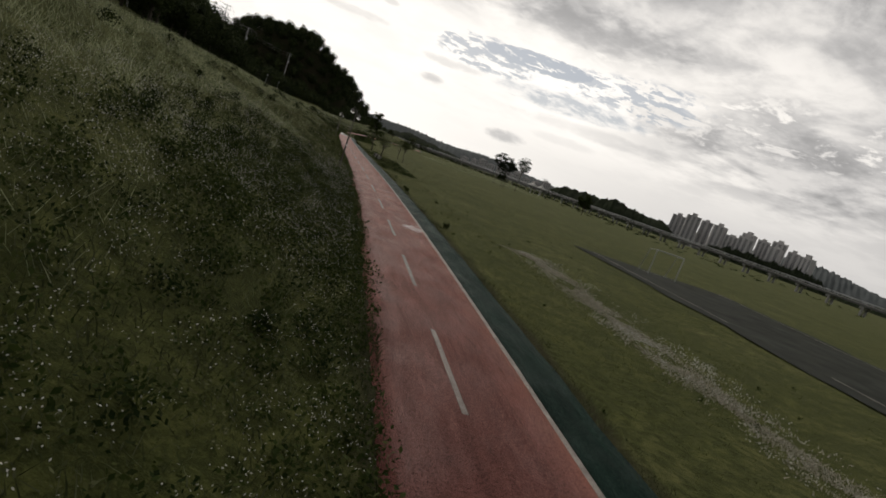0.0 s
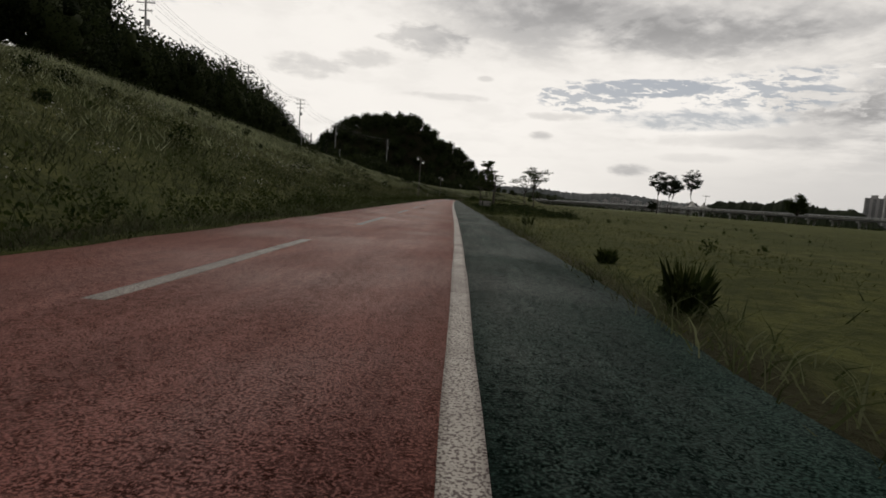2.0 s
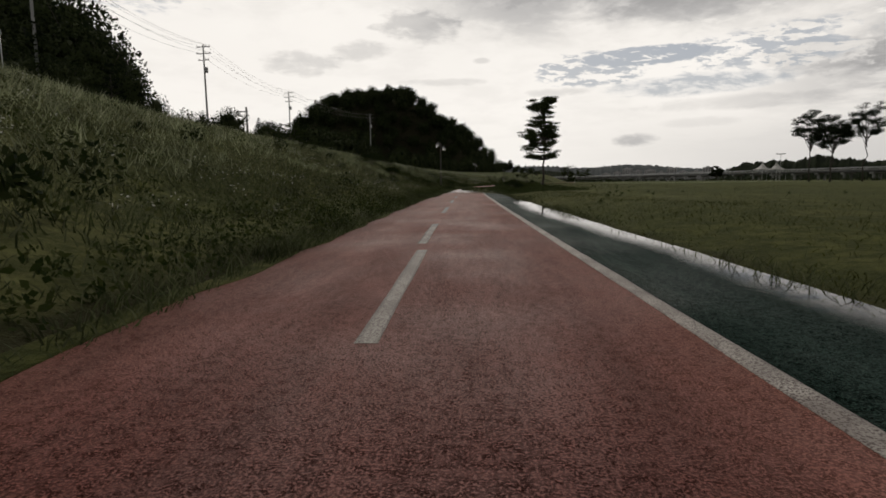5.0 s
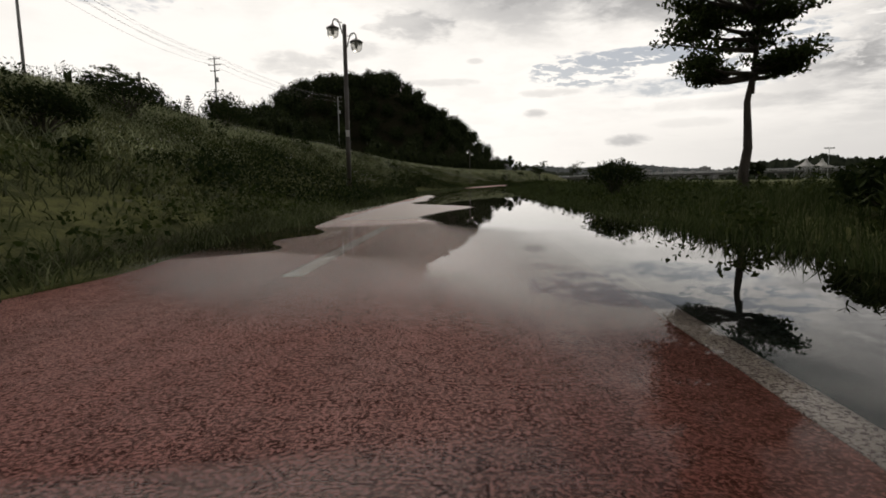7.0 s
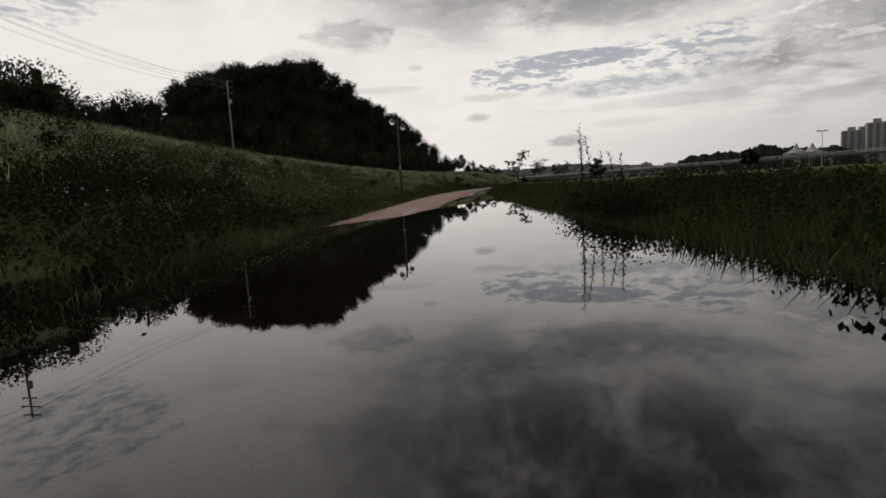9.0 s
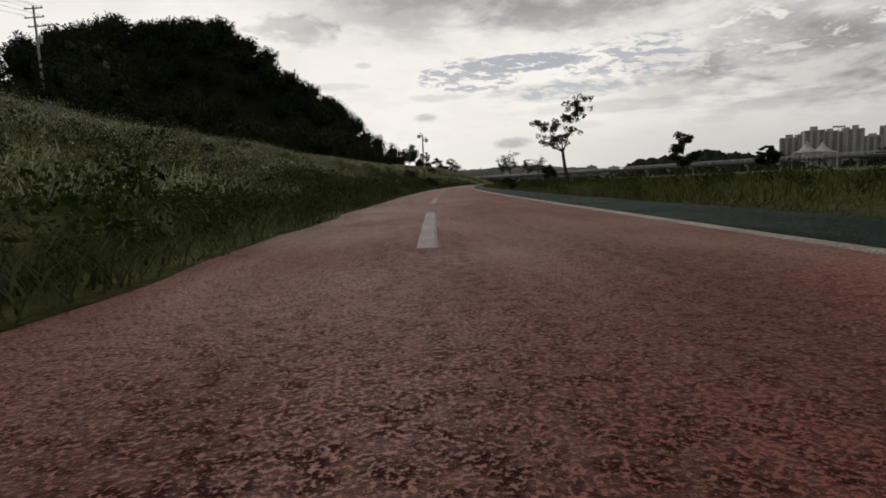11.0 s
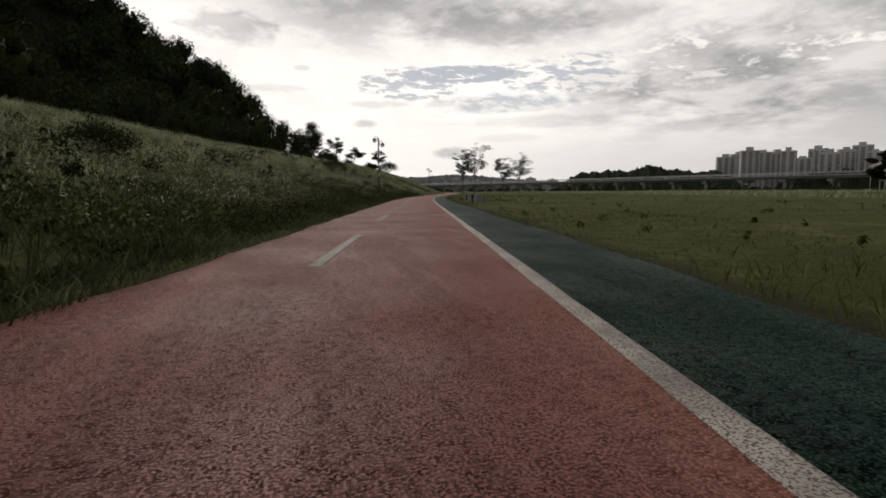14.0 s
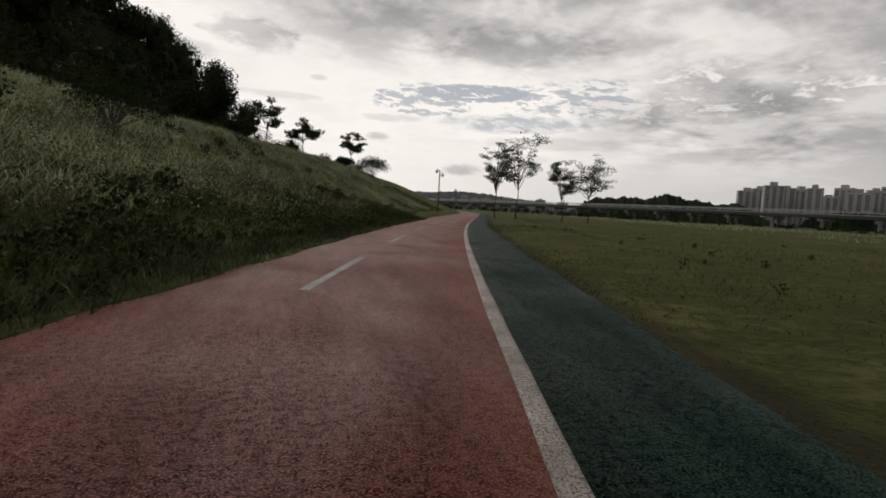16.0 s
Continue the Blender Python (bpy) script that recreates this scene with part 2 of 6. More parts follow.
def paving(name, dark, mid_c, light_c, spec=0.6, glint=0.5, graze=0.56, graze_c=(0.85, 0.37, 0.28)):
    """Coated asphalt: a crumbly surface of small stones under thin paint, with worn and damp patches."""
    m = Mat(name, 0.75, 0, spec)
    stone, fine = m.noise(105, 3, 0.72), m.noise(240, 3, 0.75)
    patch = m.noise(0.9, 5, 0.6, (1, 0.12, 1))
    stain = m.noise(2.3, 5, 0.65, (1, 0.2, 1))
    c = m.ramp(fine, (0.36, dark), (0.5, mid_c), (0.66, light_c))
    c = m.mix(m.ramp(patch, (0.40, 0.0), (0.64, 0.55)), c, tuple(v * 1.25 for v in mid_c))
    c = m.mix(m.ramp(stain, (0.48, 0.0), (0.72, 0.65)), c, dark)
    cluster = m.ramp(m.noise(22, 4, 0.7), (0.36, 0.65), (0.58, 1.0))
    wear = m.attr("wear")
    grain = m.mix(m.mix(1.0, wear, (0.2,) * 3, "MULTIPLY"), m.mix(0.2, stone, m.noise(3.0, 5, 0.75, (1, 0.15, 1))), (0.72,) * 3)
    # shade in the voids between stones, painted as near-black; wear widens it
    pit_shade = m.ramp(grain, (0.43, 0.0), (0.50, 0.98))
    pit_shade = m.mix(1.0, pit_shade, cluster, "MULTIPLY")
    c = m.mix(pit_shade, c, tuple(v * 0.14 for v in dark))
    m.link(m.mix(pit_shade, (spec,) * 3, (0.0,) * 3), m.b.inputs["Specular IOR Level"])
    # tinted sheen stands in for the brighter look of far paving
    m.low_sheen(graze, graze_c, 0.4)
    m.link(m.mix(pit_shade, (graze,) * 3, (graze * 0.45,) * 3), m.b.inputs["Sheen Weight"])
    m.colour(c).rough(m.ramp(m.noise(0.8, 4), (0.35, glint), (0.65, glint + 0.2)))
    return m.bump(m.mix(0.25, m.ramp(stone, (0.42, 1.0), (0.62, 0.0)), fine), 0.3, 0.005).m


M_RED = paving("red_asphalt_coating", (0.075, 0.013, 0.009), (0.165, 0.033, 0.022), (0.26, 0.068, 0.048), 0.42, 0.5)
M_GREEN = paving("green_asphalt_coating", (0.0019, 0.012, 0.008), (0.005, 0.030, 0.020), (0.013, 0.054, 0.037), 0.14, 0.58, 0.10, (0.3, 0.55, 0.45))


def paint_material(name="worn_white_road_paint", k=1.0):
    m = Mat(name, 0.7)
    wear = m.ramp(m.noise(115, 2, 0.65), (0.43, 0.0), (0.50, 1.0))
    big = m.ramp(m.noise(3.0, 4), (0.35, 0.42), (0.6, 1.0))
    c = m.mix(m.noise(9, 3), (0.31 * k, 0.275 * k, 0.235 * k), (0.43 * k, 0.40 * k, 0.355 * k))
    m.colour(m.mix(m.mix(1.0, wear, big, "MULTIPLY"), (0.07, 0.045, 0.04), c))
    return m.bump(m.noise(90, 3), 0.5, 0.005).m


M_PAINT = paint_material()
M_DASH = paint_material("thin_worn_dash_paint", 0.8)


def ground_material():
    m = Mat("meadow_ground", 0.95, 0, 0.03)
    c = m.ramp(m.noise(0.16, 6, 0.6), (0.34, (0.036, 0.044, 0.012)), (0.50, (0.066, 0.073, 0.020)), (0.66, (0.114, 0.114, 0.044)))
    c = m.mix(m.ramp(m.noise(1.1, 6, 0.7), (0.42, 0.0), (0.58, 0.85)), c, (0.024, 0.031, 0.007))
    c = m.mix(m.ramp(m.noise(4.5, 5, 0.7), (0.46, 0.0), (0.58, 0.8)), c, (0.020, 0.026, 0.006))
    c = m.mix(m.ramp(m.noise(13, 5, 0.7), (0.50, 0.0), (0.70, 0.55)), c, (0.100, 0.104, 0.032))
    m.low_sheen(0.14, (0.55, 0.56, 0.30))
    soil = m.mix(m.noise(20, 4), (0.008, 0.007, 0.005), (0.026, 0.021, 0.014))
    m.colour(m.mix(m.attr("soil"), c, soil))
    return m.bump(m.mix(0.5, m.noise(26, 5, 0.7), m.noise(5, 4)), 0.9, 0.06).m


M_GROUND = ground_material()


def leaf_material(name, c0, c1, c2, trans=0.25, rough=0.85, gloss=0.06, patch=0.0):
    m = Mat(name, rough, 0, gloss)
    c = m.ramp(m.island(), (0.0, c0), (0.55, c1), (1.0, c2))
    c = m.mix(m.ramp(m.each(), (0.0, 0.0), (1.0, 0.35)), c, c0)
    if patch:
        shade = m.ramp(m.mix(0.45, m.noise(0.55, 4, 0.6), m.noise(2.1, 4, 0.65)), (0.42, 1.0 - patch), (0.60, 1.0 + patch * 0.35))
        c = m.mix(1.0, c, shade, "MULTIPLY")
    m.colour(c)
    if trans:
        t = m.nt.nodes.new("ShaderNodeBsdfTranslucent")
        m.link(c, t.inputs[0])
        s = m.nt.nodes.new("ShaderNodeMixShader")
        s.inputs[0].default_value = trans
        m.link(m.b.outputs[0], s.inputs[1])
        m.link(t.outputs[0], s.inputs[2])
        m.link(s.outputs[0], m.nt.nodes["Material Output"].inputs[0])
    return m.m


M_GRASS_BANK = leaf_material("bank_grass", (0.040, 0.052, 0.020), (0.090, 0.106, 0.046), (0.178, 0.188, 0.108), 0.45, patch=0.55)
M_GRASS_LAWN = leaf_material("lawn_grass", (0.056, 0.064, 0.016), (0.104, 0.112, 0.032), (0.170, 0.168, 0.072), 0.42, patch=0.45)
M_GRASS_TALL = leaf_material("tall_grass", (0.024, 0.038, 0.012), (0.053, 0.070, 0.024), (0.104, 0.112, 0.052), 0.35)
M_GRASS_PALE = leaf_material("pale_seeding_grass", (0.20, 0.225, 0.118), (0.33, 0.355, 0.215), (0.48, 0.50, 0.34), 0.5, patch=0.5)
M_STRAW = leaf_material("bleached_straw", (0.26, 0.24, 0.19), (0.44, 0.41, 0.34), (0.60, 0.57, 0.50), 0.3)
M_HERB = leaf_material("pale_herb_leaves", (0.060, 0.070, 0.022), (0.115, 0.125, 0.044), (0.205, 0.208, 0.104), 0.35, 0.6, 0.18, patch=0.4)
M_WEED = leaf_material("weed_leaves", (0.018, 0.029, 0.008), (0.037, 0.053, 0.013), (0.072, 0.083, 0.027))
# dark shrub leaves, reused for weeds whose shade is put into the leaf colour
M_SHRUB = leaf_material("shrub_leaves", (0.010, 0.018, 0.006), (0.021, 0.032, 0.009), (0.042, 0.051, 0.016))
M_FLOWER = leaf_material("white_petals", (0.35, 0.34, 0.30), (0.55, 0.54, 0.50), (0.7, 0.7, 0.66), 0.3)
M_WOODS = leaf_material("woodland_leaves", (0.011, 0.017, 0.007), (0.027, 0.038, 0.013), (0.056, 0.070, 0.027), 0.15)
M_TREE = leaf_material("tree_leaves", (0.020, 0.032, 0.010), (0.040, 0.056, 0.017), (0.075, 0.088, 0.030), 0.3)
M_PINE = leaf_material("pine_needles", (0.008, 0.014, 0.007), (0.016, 0.026, 0.012), (0.030, 0.040, 0.018), 0.1)


def bark_material():
    m = Mat("bark", 0.9)
    m.colour(m.ramp(m.noise(12, 5, 0.65, (1, 1, 0.25)), (0.3, (0.030, 0.024, 0.019)), (0.7, (0.085, 0.070, 0.056))))
    return m.bump(m.noise(22, 5, 0.7, (1, 1, 0.2)), 0.8, 0.02).m


M_BARK = bark_material()


def plain(name, c0, c1, rough, metal=0.0, scale=8.0, bump=0.15, stretch=None, dist=0.004):
    m = Mat(name, rough, metal)
    m.colour(m.mix(m.ramp(m.noise(scale, 5, 0.6, stretch), (0.3, 0.0), (0.7, 1.0)), c0, c1))
    m.rough(m.ramp(m.noise(scale * 0.6, 4), (0.3, max(rough - 0.12, 0.05)), (0.7, min(rough + 0.12, 1.0))))
    return m.bump(m.noise(scale * 5, 4, 0.65, stretch), bump, dist).m


M_POLE = plain("painted_lamp_pole", (0.075, 0.066, 0.056), (0.115, 0.103, 0.090), 0.45, 0.35, 5, 0.1)
M_CAP = plain("lamp_cap_metal", (0.10, 0.10, 0.095), (0.16, 0.155, 0.15), 0.4, 0.6)
M_STICKER = plain("pale_sticker", (0.45, 0.44, 0.40), (0.55, 0.53, 0.5), 0.6)
M_STONE = plain("granite_block", (0.19, 0.18, 0.17), (0.31, 0.30, 0.285), 0.85, 0, 7, 0.5, None, 0.006)
M_TIMBER = plain("dark_timber", (0.008, 0.007, 0.006), (0.022, 0.018, 0.014), 0.8, 0, 6, 0.5, (1, 12, 12))
M_DECK = plain("weathered_deck_concrete", (0.06, 0.06, 0.058), (0.10, 0.10, 0.095), 0.9, 0, 0.5, 0.2)
M_CONCRETE = plain("concrete", (0.26, 0.26, 0.25), (0.38, 0.375, 0.36), 0.85, 0, 0.5, 0.3)
M_STEEL = plain("galvanised_steel", (0.38, 0.39, 0.39), (0.5, 0.5, 0.5), 0.45, 0.6)
M_DARKSTEEL = plain("dark_steel", (0.04, 0.04, 0.04), (0.07, 0.07, 0.07), 0.5, 0.5)
M_WALL = plain("pale_tower_render", (0.34, 0.33, 0.33), (0.44, 0.43, 0.42), 0.85, 0, 0.05, 0.0)
M_PANE = plain("tower_windows", (0.05, 0.055, 0.06), (0.10, 0.11, 0.12), 0.25, 0, 0.2, 0.0)
M_FABRIC = plain("white_membrane", (0.72, 0.71, 0.68), (0.8, 0.79, 0.77), 0.6)
M_LOT = plain("grey_asphalt", (0.026, 0.029, 0.025), (0.046, 0.049, 0.040), 0.8, 0, 0.8, 0.4)
M_RUBBER = plain("wire_black", (0.02, 0.02, 0.02), (0.03, 0.03, 0.03), 0.6)
M_FARWOOD = plain("far_forest", (0.012, 0.017, 0.010), (0.030, 0.037, 0.021), 0.95, 0, 0.05, 0.5, None, 2.0)
# the distance haze over these ridges is mixed into their pale blue-grey colour
M_RIDGE = plain("haze_coloured_ridge", (0.085, 0.095, 0.095), (0.125, 0.135, 0.135), 0.95, 0, 0.01, 0.0)
for m in (M_FARWOOD, M_RIDGE, M_LOT, M_TIMBER):
    m.node_tree.nodes["Principled BSDF"].inputs["Specular IOR Level"].default_value = 0.02


def glass_material():
    m = Mat("lamp_glass", 0.25)
    m.b.inputs["Base Color"].default_value = (0.75, 0.74, 0.7, 1)
    m.b.inputs["Transmission Weight"].default_value = 0.75
    m.b.inputs["IOR"].default_value = 1.2
    return m.m


M_GLASS = glass_material()


def water_material(name, shallow, deep, mirror=1.0, rough=0.0):
    """Still, thin, slightly muddy water: a clear film over the path with a mirror's share by Fresnel."""
    m = bpy.data.materials.new(name)
    m.use_nodes = True
    N, L = m.node_tree.nodes, m.node_tree.links
    N.clear()
    out, mixn = N.new("ShaderNodeOutputMaterial"), N.new("ShaderNodeMixShader")
    tr, gl, fr = N.new("ShaderNodeBsdfTransparent"), N.new("ShaderNodeBsdfGlossy"), N.new("ShaderNodeFresnel")
    at = N.new("ShaderNodeAttribute")
    at.attribute_name = "depth"
    tint, edge = N.new("ShaderNodeMix"), N.new("ShaderNodeMath")
    tint.data_type, edge.operation = "RGBA", "MULTIPLY"
    tint.inputs[6].default_value, tint.inputs[7].default_value = (*shallow, 1), (*deep, 1)
    L.new(at.outputs["Fac"], tint.inputs[0])
    L.new(tint.outputs[2], tr.inputs[0])
    gl.inputs["Color"].default_value, gl.inputs["Roughness"].default_value = (1, 1, 1, 1), rough
    fr.inputs[0].default_value = 1.42
    tc, no, bu = N.new("ShaderNodeTexCoord"), N.new("ShaderNodeTexNoise"), N.new("ShaderNodeBump")
    no.inputs["Scale"].default_value, no.inputs["Detail"].default_value = 2.2, 2.0
    bu.inputs["Strength"].default_value, bu.inputs["Distance"].default_value = 0.05, 0.004
    L.new(tc.outputs["Object"], no.inputs["Vector"])
    L.new(no.outputs[0], bu.inputs["Height"])
    L.new(bu.outputs[0], gl.inputs["Normal"])
    L.new(bu.outputs[0], fr.inputs["Normal"])
    L.new(fr.outputs[0], edge.inputs[0])
    L.new(at.outputs["Fac"], edge.inputs[1])
    part_of = N.new("ShaderNodeMath")
    part_of.operation, part_of.inputs[1].default_value = "MULTIPLY", mirror
    L.new(edge.outputs[0], part_of.inputs[0])
    L.new(part_of.outputs[0], mixn.inputs[0])
    L.new(tr.outputs[0], mixn.inputs[1])
    L.new(gl.outputs[0], mixn.inputs[2])
    L.new(mixn.outputs[0], out.inputs[0])
    return m


M_WATER = water_material("puddle_water", (0.97, 0.97, 0.97), (0.08, 0.07, 0.06))
M_WET = water_material("wet_sheen", (1.0, 1.0, 1.0), (0.80, 0.77, 0.76), 0.30, 0.28)
M_DAMP = water_material("damp_film", (1.0, 1.0, 1.0), (0.42, 0.38, 0.37), 0.10, 0.3)
M_FILM = water_material("thin_film_of_water", (1.0, 1.0, 1.0), (0.95, 0.92, 0.91), 0.52)


# ---------------- mesh helpers ----------------
RNG = np.random.default_rng(7)


def mesh_object(name, me, mat, parent=None, label=""):
    me.materials.append(mat)
    ob = new(name, me)
    ob.parent = parent
    if label:
        ob["label"] = label
    return ob


def part(name, bm, mat, parent=None, label="", smooth=False):
    me = bpy.data.meshes.new(name)
    bmesh.ops.recalc_face_normals(bm, faces=bm.faces[:])
    bm.to_mesh(me)
    bm.free()
    if smooth:
        me.polygons.foreach_set("use_smooth", [True] * len(me.polygons))
    return mesh_object(name, me, mat, parent, label)


def arrays(name, co, faces, smooth=False):
    """A mesh from an n x 3 array of points and an m x k array of corners."""
    me = bpy.data.meshes.new(name)
    k = faces.shape[1]
    me.vertices.add(len(co))
    me.vertices.foreach_set("co", np.ascontiguousarray(co, np.float32).ravel())
    me.loops.add(faces.size)
    me.loops.foreach_set("vertex_index", np.ascontiguousarray(faces, np.int32).ravel())
    me.polygons.add(len(faces))
    me.polygons.foreach_set("loop_start", np.arange(0, faces.size, k, dtype=np.int32))
    me.polygons.foreach_set("loop_total", np.full(len(faces), k, np.int32))
    if smooth:
        me.polygons.foreach_set("use_smooth", np.ones(len(faces), bool))
    me.update(calc_edges=True)
    return me


def thing(name, x=0.0, y=0.0, z=0.0, turn=0.0, label="", category="", group=""):
    ob = new(name)
    ob.matrix_basis = pose(x, y, z, 0, 0, turn)
    return tagged(ob, label, category, group)


def box(bm, x0, x1, y0, y1, z0, z1, bevel=0.0):
    vs = [bm.verts.new((x, y, z)) for z in (z0, z1) for y in (y0, y1) for x in (x0, x1)]
    fs = [bm.faces.new([vs[i] for i in q]) for q in ((0, 1, 3, 2), (4, 6, 7, 5), (0, 4, 5, 1), (2, 3, 7, 6), (0, 2, 6, 4), (1, 5, 7, 3))]
    if bevel:
        es = list({e for f in fs for e in f.edges})
        bmesh.ops.bevel(bm, geom=es, offset=bevel, segments=2, affect="EDGES", profile=0.6)
    return bm


def tube(bm, pts, radii, n=8, cap=True):
    """A tapered tube along points."""
    pts = [Vector(p) for p in pts]
    rings = []
    for i, p in enumerate(pts):
        way = (pts[min(i + 1, len(pts) - 1)] - pts[max(i - 1, 0)]).normalized()
        a = way.cross(Vector((0.31, 0.95, 0.02)) if abs(way.y) < 0.9 else Vector((1, 0, 0))).normalized()
        b = way.cross(a)
        rings.append([bm.verts.new(p + (a * math.cos(q) + b * math.sin(q)) * radii[i]) for q in (2 * math.pi * k / n for k in range(n))])
    for r0, r1 in zip(rings, rings[1:]):
        for k in range(n):
            bm.faces.new((r0[k], r0[(k + 1) % n], r1[(k + 1) % n], r1[k]))
    if cap:
        bm.faces.new(rings[0][::-1])
        bm.faces.new(rings[-1])
    return bm


def lathe(bm, prof, n=16, x=0.0, y=0.0):
    """A turned form from (radius, height) pairs."""
    rings = [[bm.verts.new((x + r * math.cos(2 * math.pi * k / n), y + r * math.sin(2 * math.pi * k / n), z)) for k in range(n)] for r, z in prof]
    for r0, r1 in zip(rings, rings[1:]):
        for k in range(n):
            bm.faces.new((r0[k], r0[(k + 1) % n], r1[(k + 1) % n], r1[k]))
    bm.faces.new(rings[0][::-1])
    bm.faces.new(rings[-1])
    return bm


def smooth_noise(x, y, scale, seed=0.0):
    """Cheap smooth noise on arrays, about -1 to 1."""
    x, y = np.asarray(x) / scale + seed, np.asarray(y) / scale - seed * 0.7
    return (np.sin(x * 1.7 + 1.3 * np.sin(y * 1.1)) + np.sin(y * 1.9 + 1.7 * np.sin(x * 0.8 + 2.0)) + np.sin((x + y) * 2.9 + 0.6) * 0.5) / 2.5


def step(v, a, b):
    t = np.clip((np.asarray(v, float) - a) / (b - a), 0, 1)
    return t * t * (3 - 2 * t)


# ---------------- the land ----------------
RED_L, GREEN_R = -2.82, 0.98


def swell(x, y, tall, cx, cy, turn, left, right, front, back, k):
    """A smooth rise with its own slope on each of its four sides."""
    c, s = math.cos(turn), math.sin(turn)
    p, q = (x - cx) * c + (y - cy) * s, (y - cy) * c - (x - cx) * s
    return tall * np.exp(-(np.abs(p) / np.where(p < 0, left, right)) ** k - (np.abs(q) / np.where(q < 0, front, back)) ** k)


def hill_top(x, y):
    """Height of the tree tops on the wooded hill beyond the embankment."""
    return np.maximum(swell(x, y, 43.6, -47.8, 334.5, 0.33, 54.8, 38.0, 36.3, 32.7, 2.6), swell(x, y, 34.0, -26.2, 360.9, -0.36, 17.5, 23.4, 10.0, 68.0, 2.3))


def land(x, y):
    """Ground height, and the path coordinates, at world places."""
    x, y = np.asarray(x, float), np.asarray(y, float)
    s, u = path_coords(x, y)
    crest = np.interp(s, [-60, 0, 55, 100, 131, 165, 200, 244, 288, 330, 380, 460], [4.2, 4.0, 3.85, 3.8, 3.7, 3.4, 3.2, 3.4, 4.2, 4.6, 4.2, 3.5])
    q = np.clip((-u + RED_L) / 12.2, 0, 1)
    bank = crest * (0.14 * q + 0.86 * (q * q * (3 - 2 * q) * 0.45 + q * 0.55))
    bank += step(q, 0.02, 0.15) * (0.12 * smooth_noise(x, y, 2.2) + 0.16 * smooth_noise(x, y, 6.0, 3.1)) * (1 - 0.6 * step(q, 0.8, 1.0))
    wet = step(s, 131, 137) * step(s, 153.5, 149)
    bank = bank * (1 - wet * step(-u, 10.5, 4.8)) - 0.09 * wet * step(-u, 6.4, 5.2)
    back = np.clip((-u - 15.0) / 60.0, 0, 1)
    bank += back * 2.0
    hill = np.maximum(hill_top(x, y) - 11.0, 0.0) * step(-u, 15.0, 26.0)
    hill += 6.0 * np.exp(-((s - 35) / 48.0) ** 2 - ((u + 42) / 16.0) ** 2)
    lawn = np.interp(s, [-60, 40, 58, 90, 108, 118, 158, 175, 200, 230, 245, 700], [0.05, 0.05, 0.16, 0.18, 0.15, 0.22, 0.2, 0.16, 0.12, 0.1, 0.04, 0.02])
    w = step(u, GREEN_R, GREEN_R + 2.4)
    right = w * lawn + step(u, GREEN_R, 3.0) * 0.04 * smooth_noise(x, y, 3.0) + step(u, 6, 30) * 0.12 * smooth_noise(x, y, 15.0)
    right -= step(u, 60, 160) * 0.6
    z = np.where(u < RED_L, bank + hill, np.where(u > GREEN_R, right - 0.03, -0.03))
    far = step(np.hypot(x, y - 150), 500, 900)
    return z * (1 - far) + far * -0.6, s, u


def height(x, y):
    return float(land(np.array([x]), np.array([y]))[0][0])


def build_ground():
    ys = np.concatenate([[-900, -400, -200, -120, -80, -60], np.arange(-45, 345, 1.2), np.arange(346, 520, 6), [540, 580, 640, 720, 850, 1050, 1400, 2000, 3000, 4600]])
    q = np.concatenate([[-4000, -2200, -1200, -700, -420, -280, -200, -160, -130, -110], np.arange(-100, -20, 3.0), np.arange(-19, -3.2, 0.6),
                        [-3.1, -2.95, RED_L, -2.6, -1.2, 0, 0.8, GREEN_R, 1.15, 1.4, 1.8, 2.3, 3.0, 3.8, 4.8, 6, 7.5, 9, 11, 13.5, 17, 21, 26, 33, 42, 55, 75, 100, 130, 170, 230, 320, 480, 750, 1200, 2200, 4000]])
    xc = np.interp(np.clip(ys, -99, 640), YY, XX)
    ca = np.cos(np.interp(np.clip(ys, -99, 640), YY, AA))
    gx = xc[:, None] + np.where(np.abs(q) < 25, q[None, :] / ca[:, None], q[None, :])
    gy = np.repeat(ys[:, None], len(q), 1)
    z, s, u = land(gx.ravel(), gy.ravel())
    n = len(q)
    i = (np.arange(len(ys) - 1)[:, None] * n + np.arange(n - 1)[None, :]).ravel()
    me = arrays("ground", np.stack([gx.ravel(), gy.ravel(), z], 1), np.stack([i, i + 1, i + n + 1, i + n], 1), True)
    at = me.attributes.new("soil", "FLOAT", "POINT")
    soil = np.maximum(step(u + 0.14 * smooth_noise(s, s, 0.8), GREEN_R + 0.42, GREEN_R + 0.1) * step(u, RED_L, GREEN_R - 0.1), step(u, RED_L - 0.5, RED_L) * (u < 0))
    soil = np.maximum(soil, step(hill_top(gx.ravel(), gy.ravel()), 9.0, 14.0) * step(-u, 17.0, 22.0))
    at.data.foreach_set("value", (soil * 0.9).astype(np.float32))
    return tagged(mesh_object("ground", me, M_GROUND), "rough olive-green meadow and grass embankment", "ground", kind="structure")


build_ground()


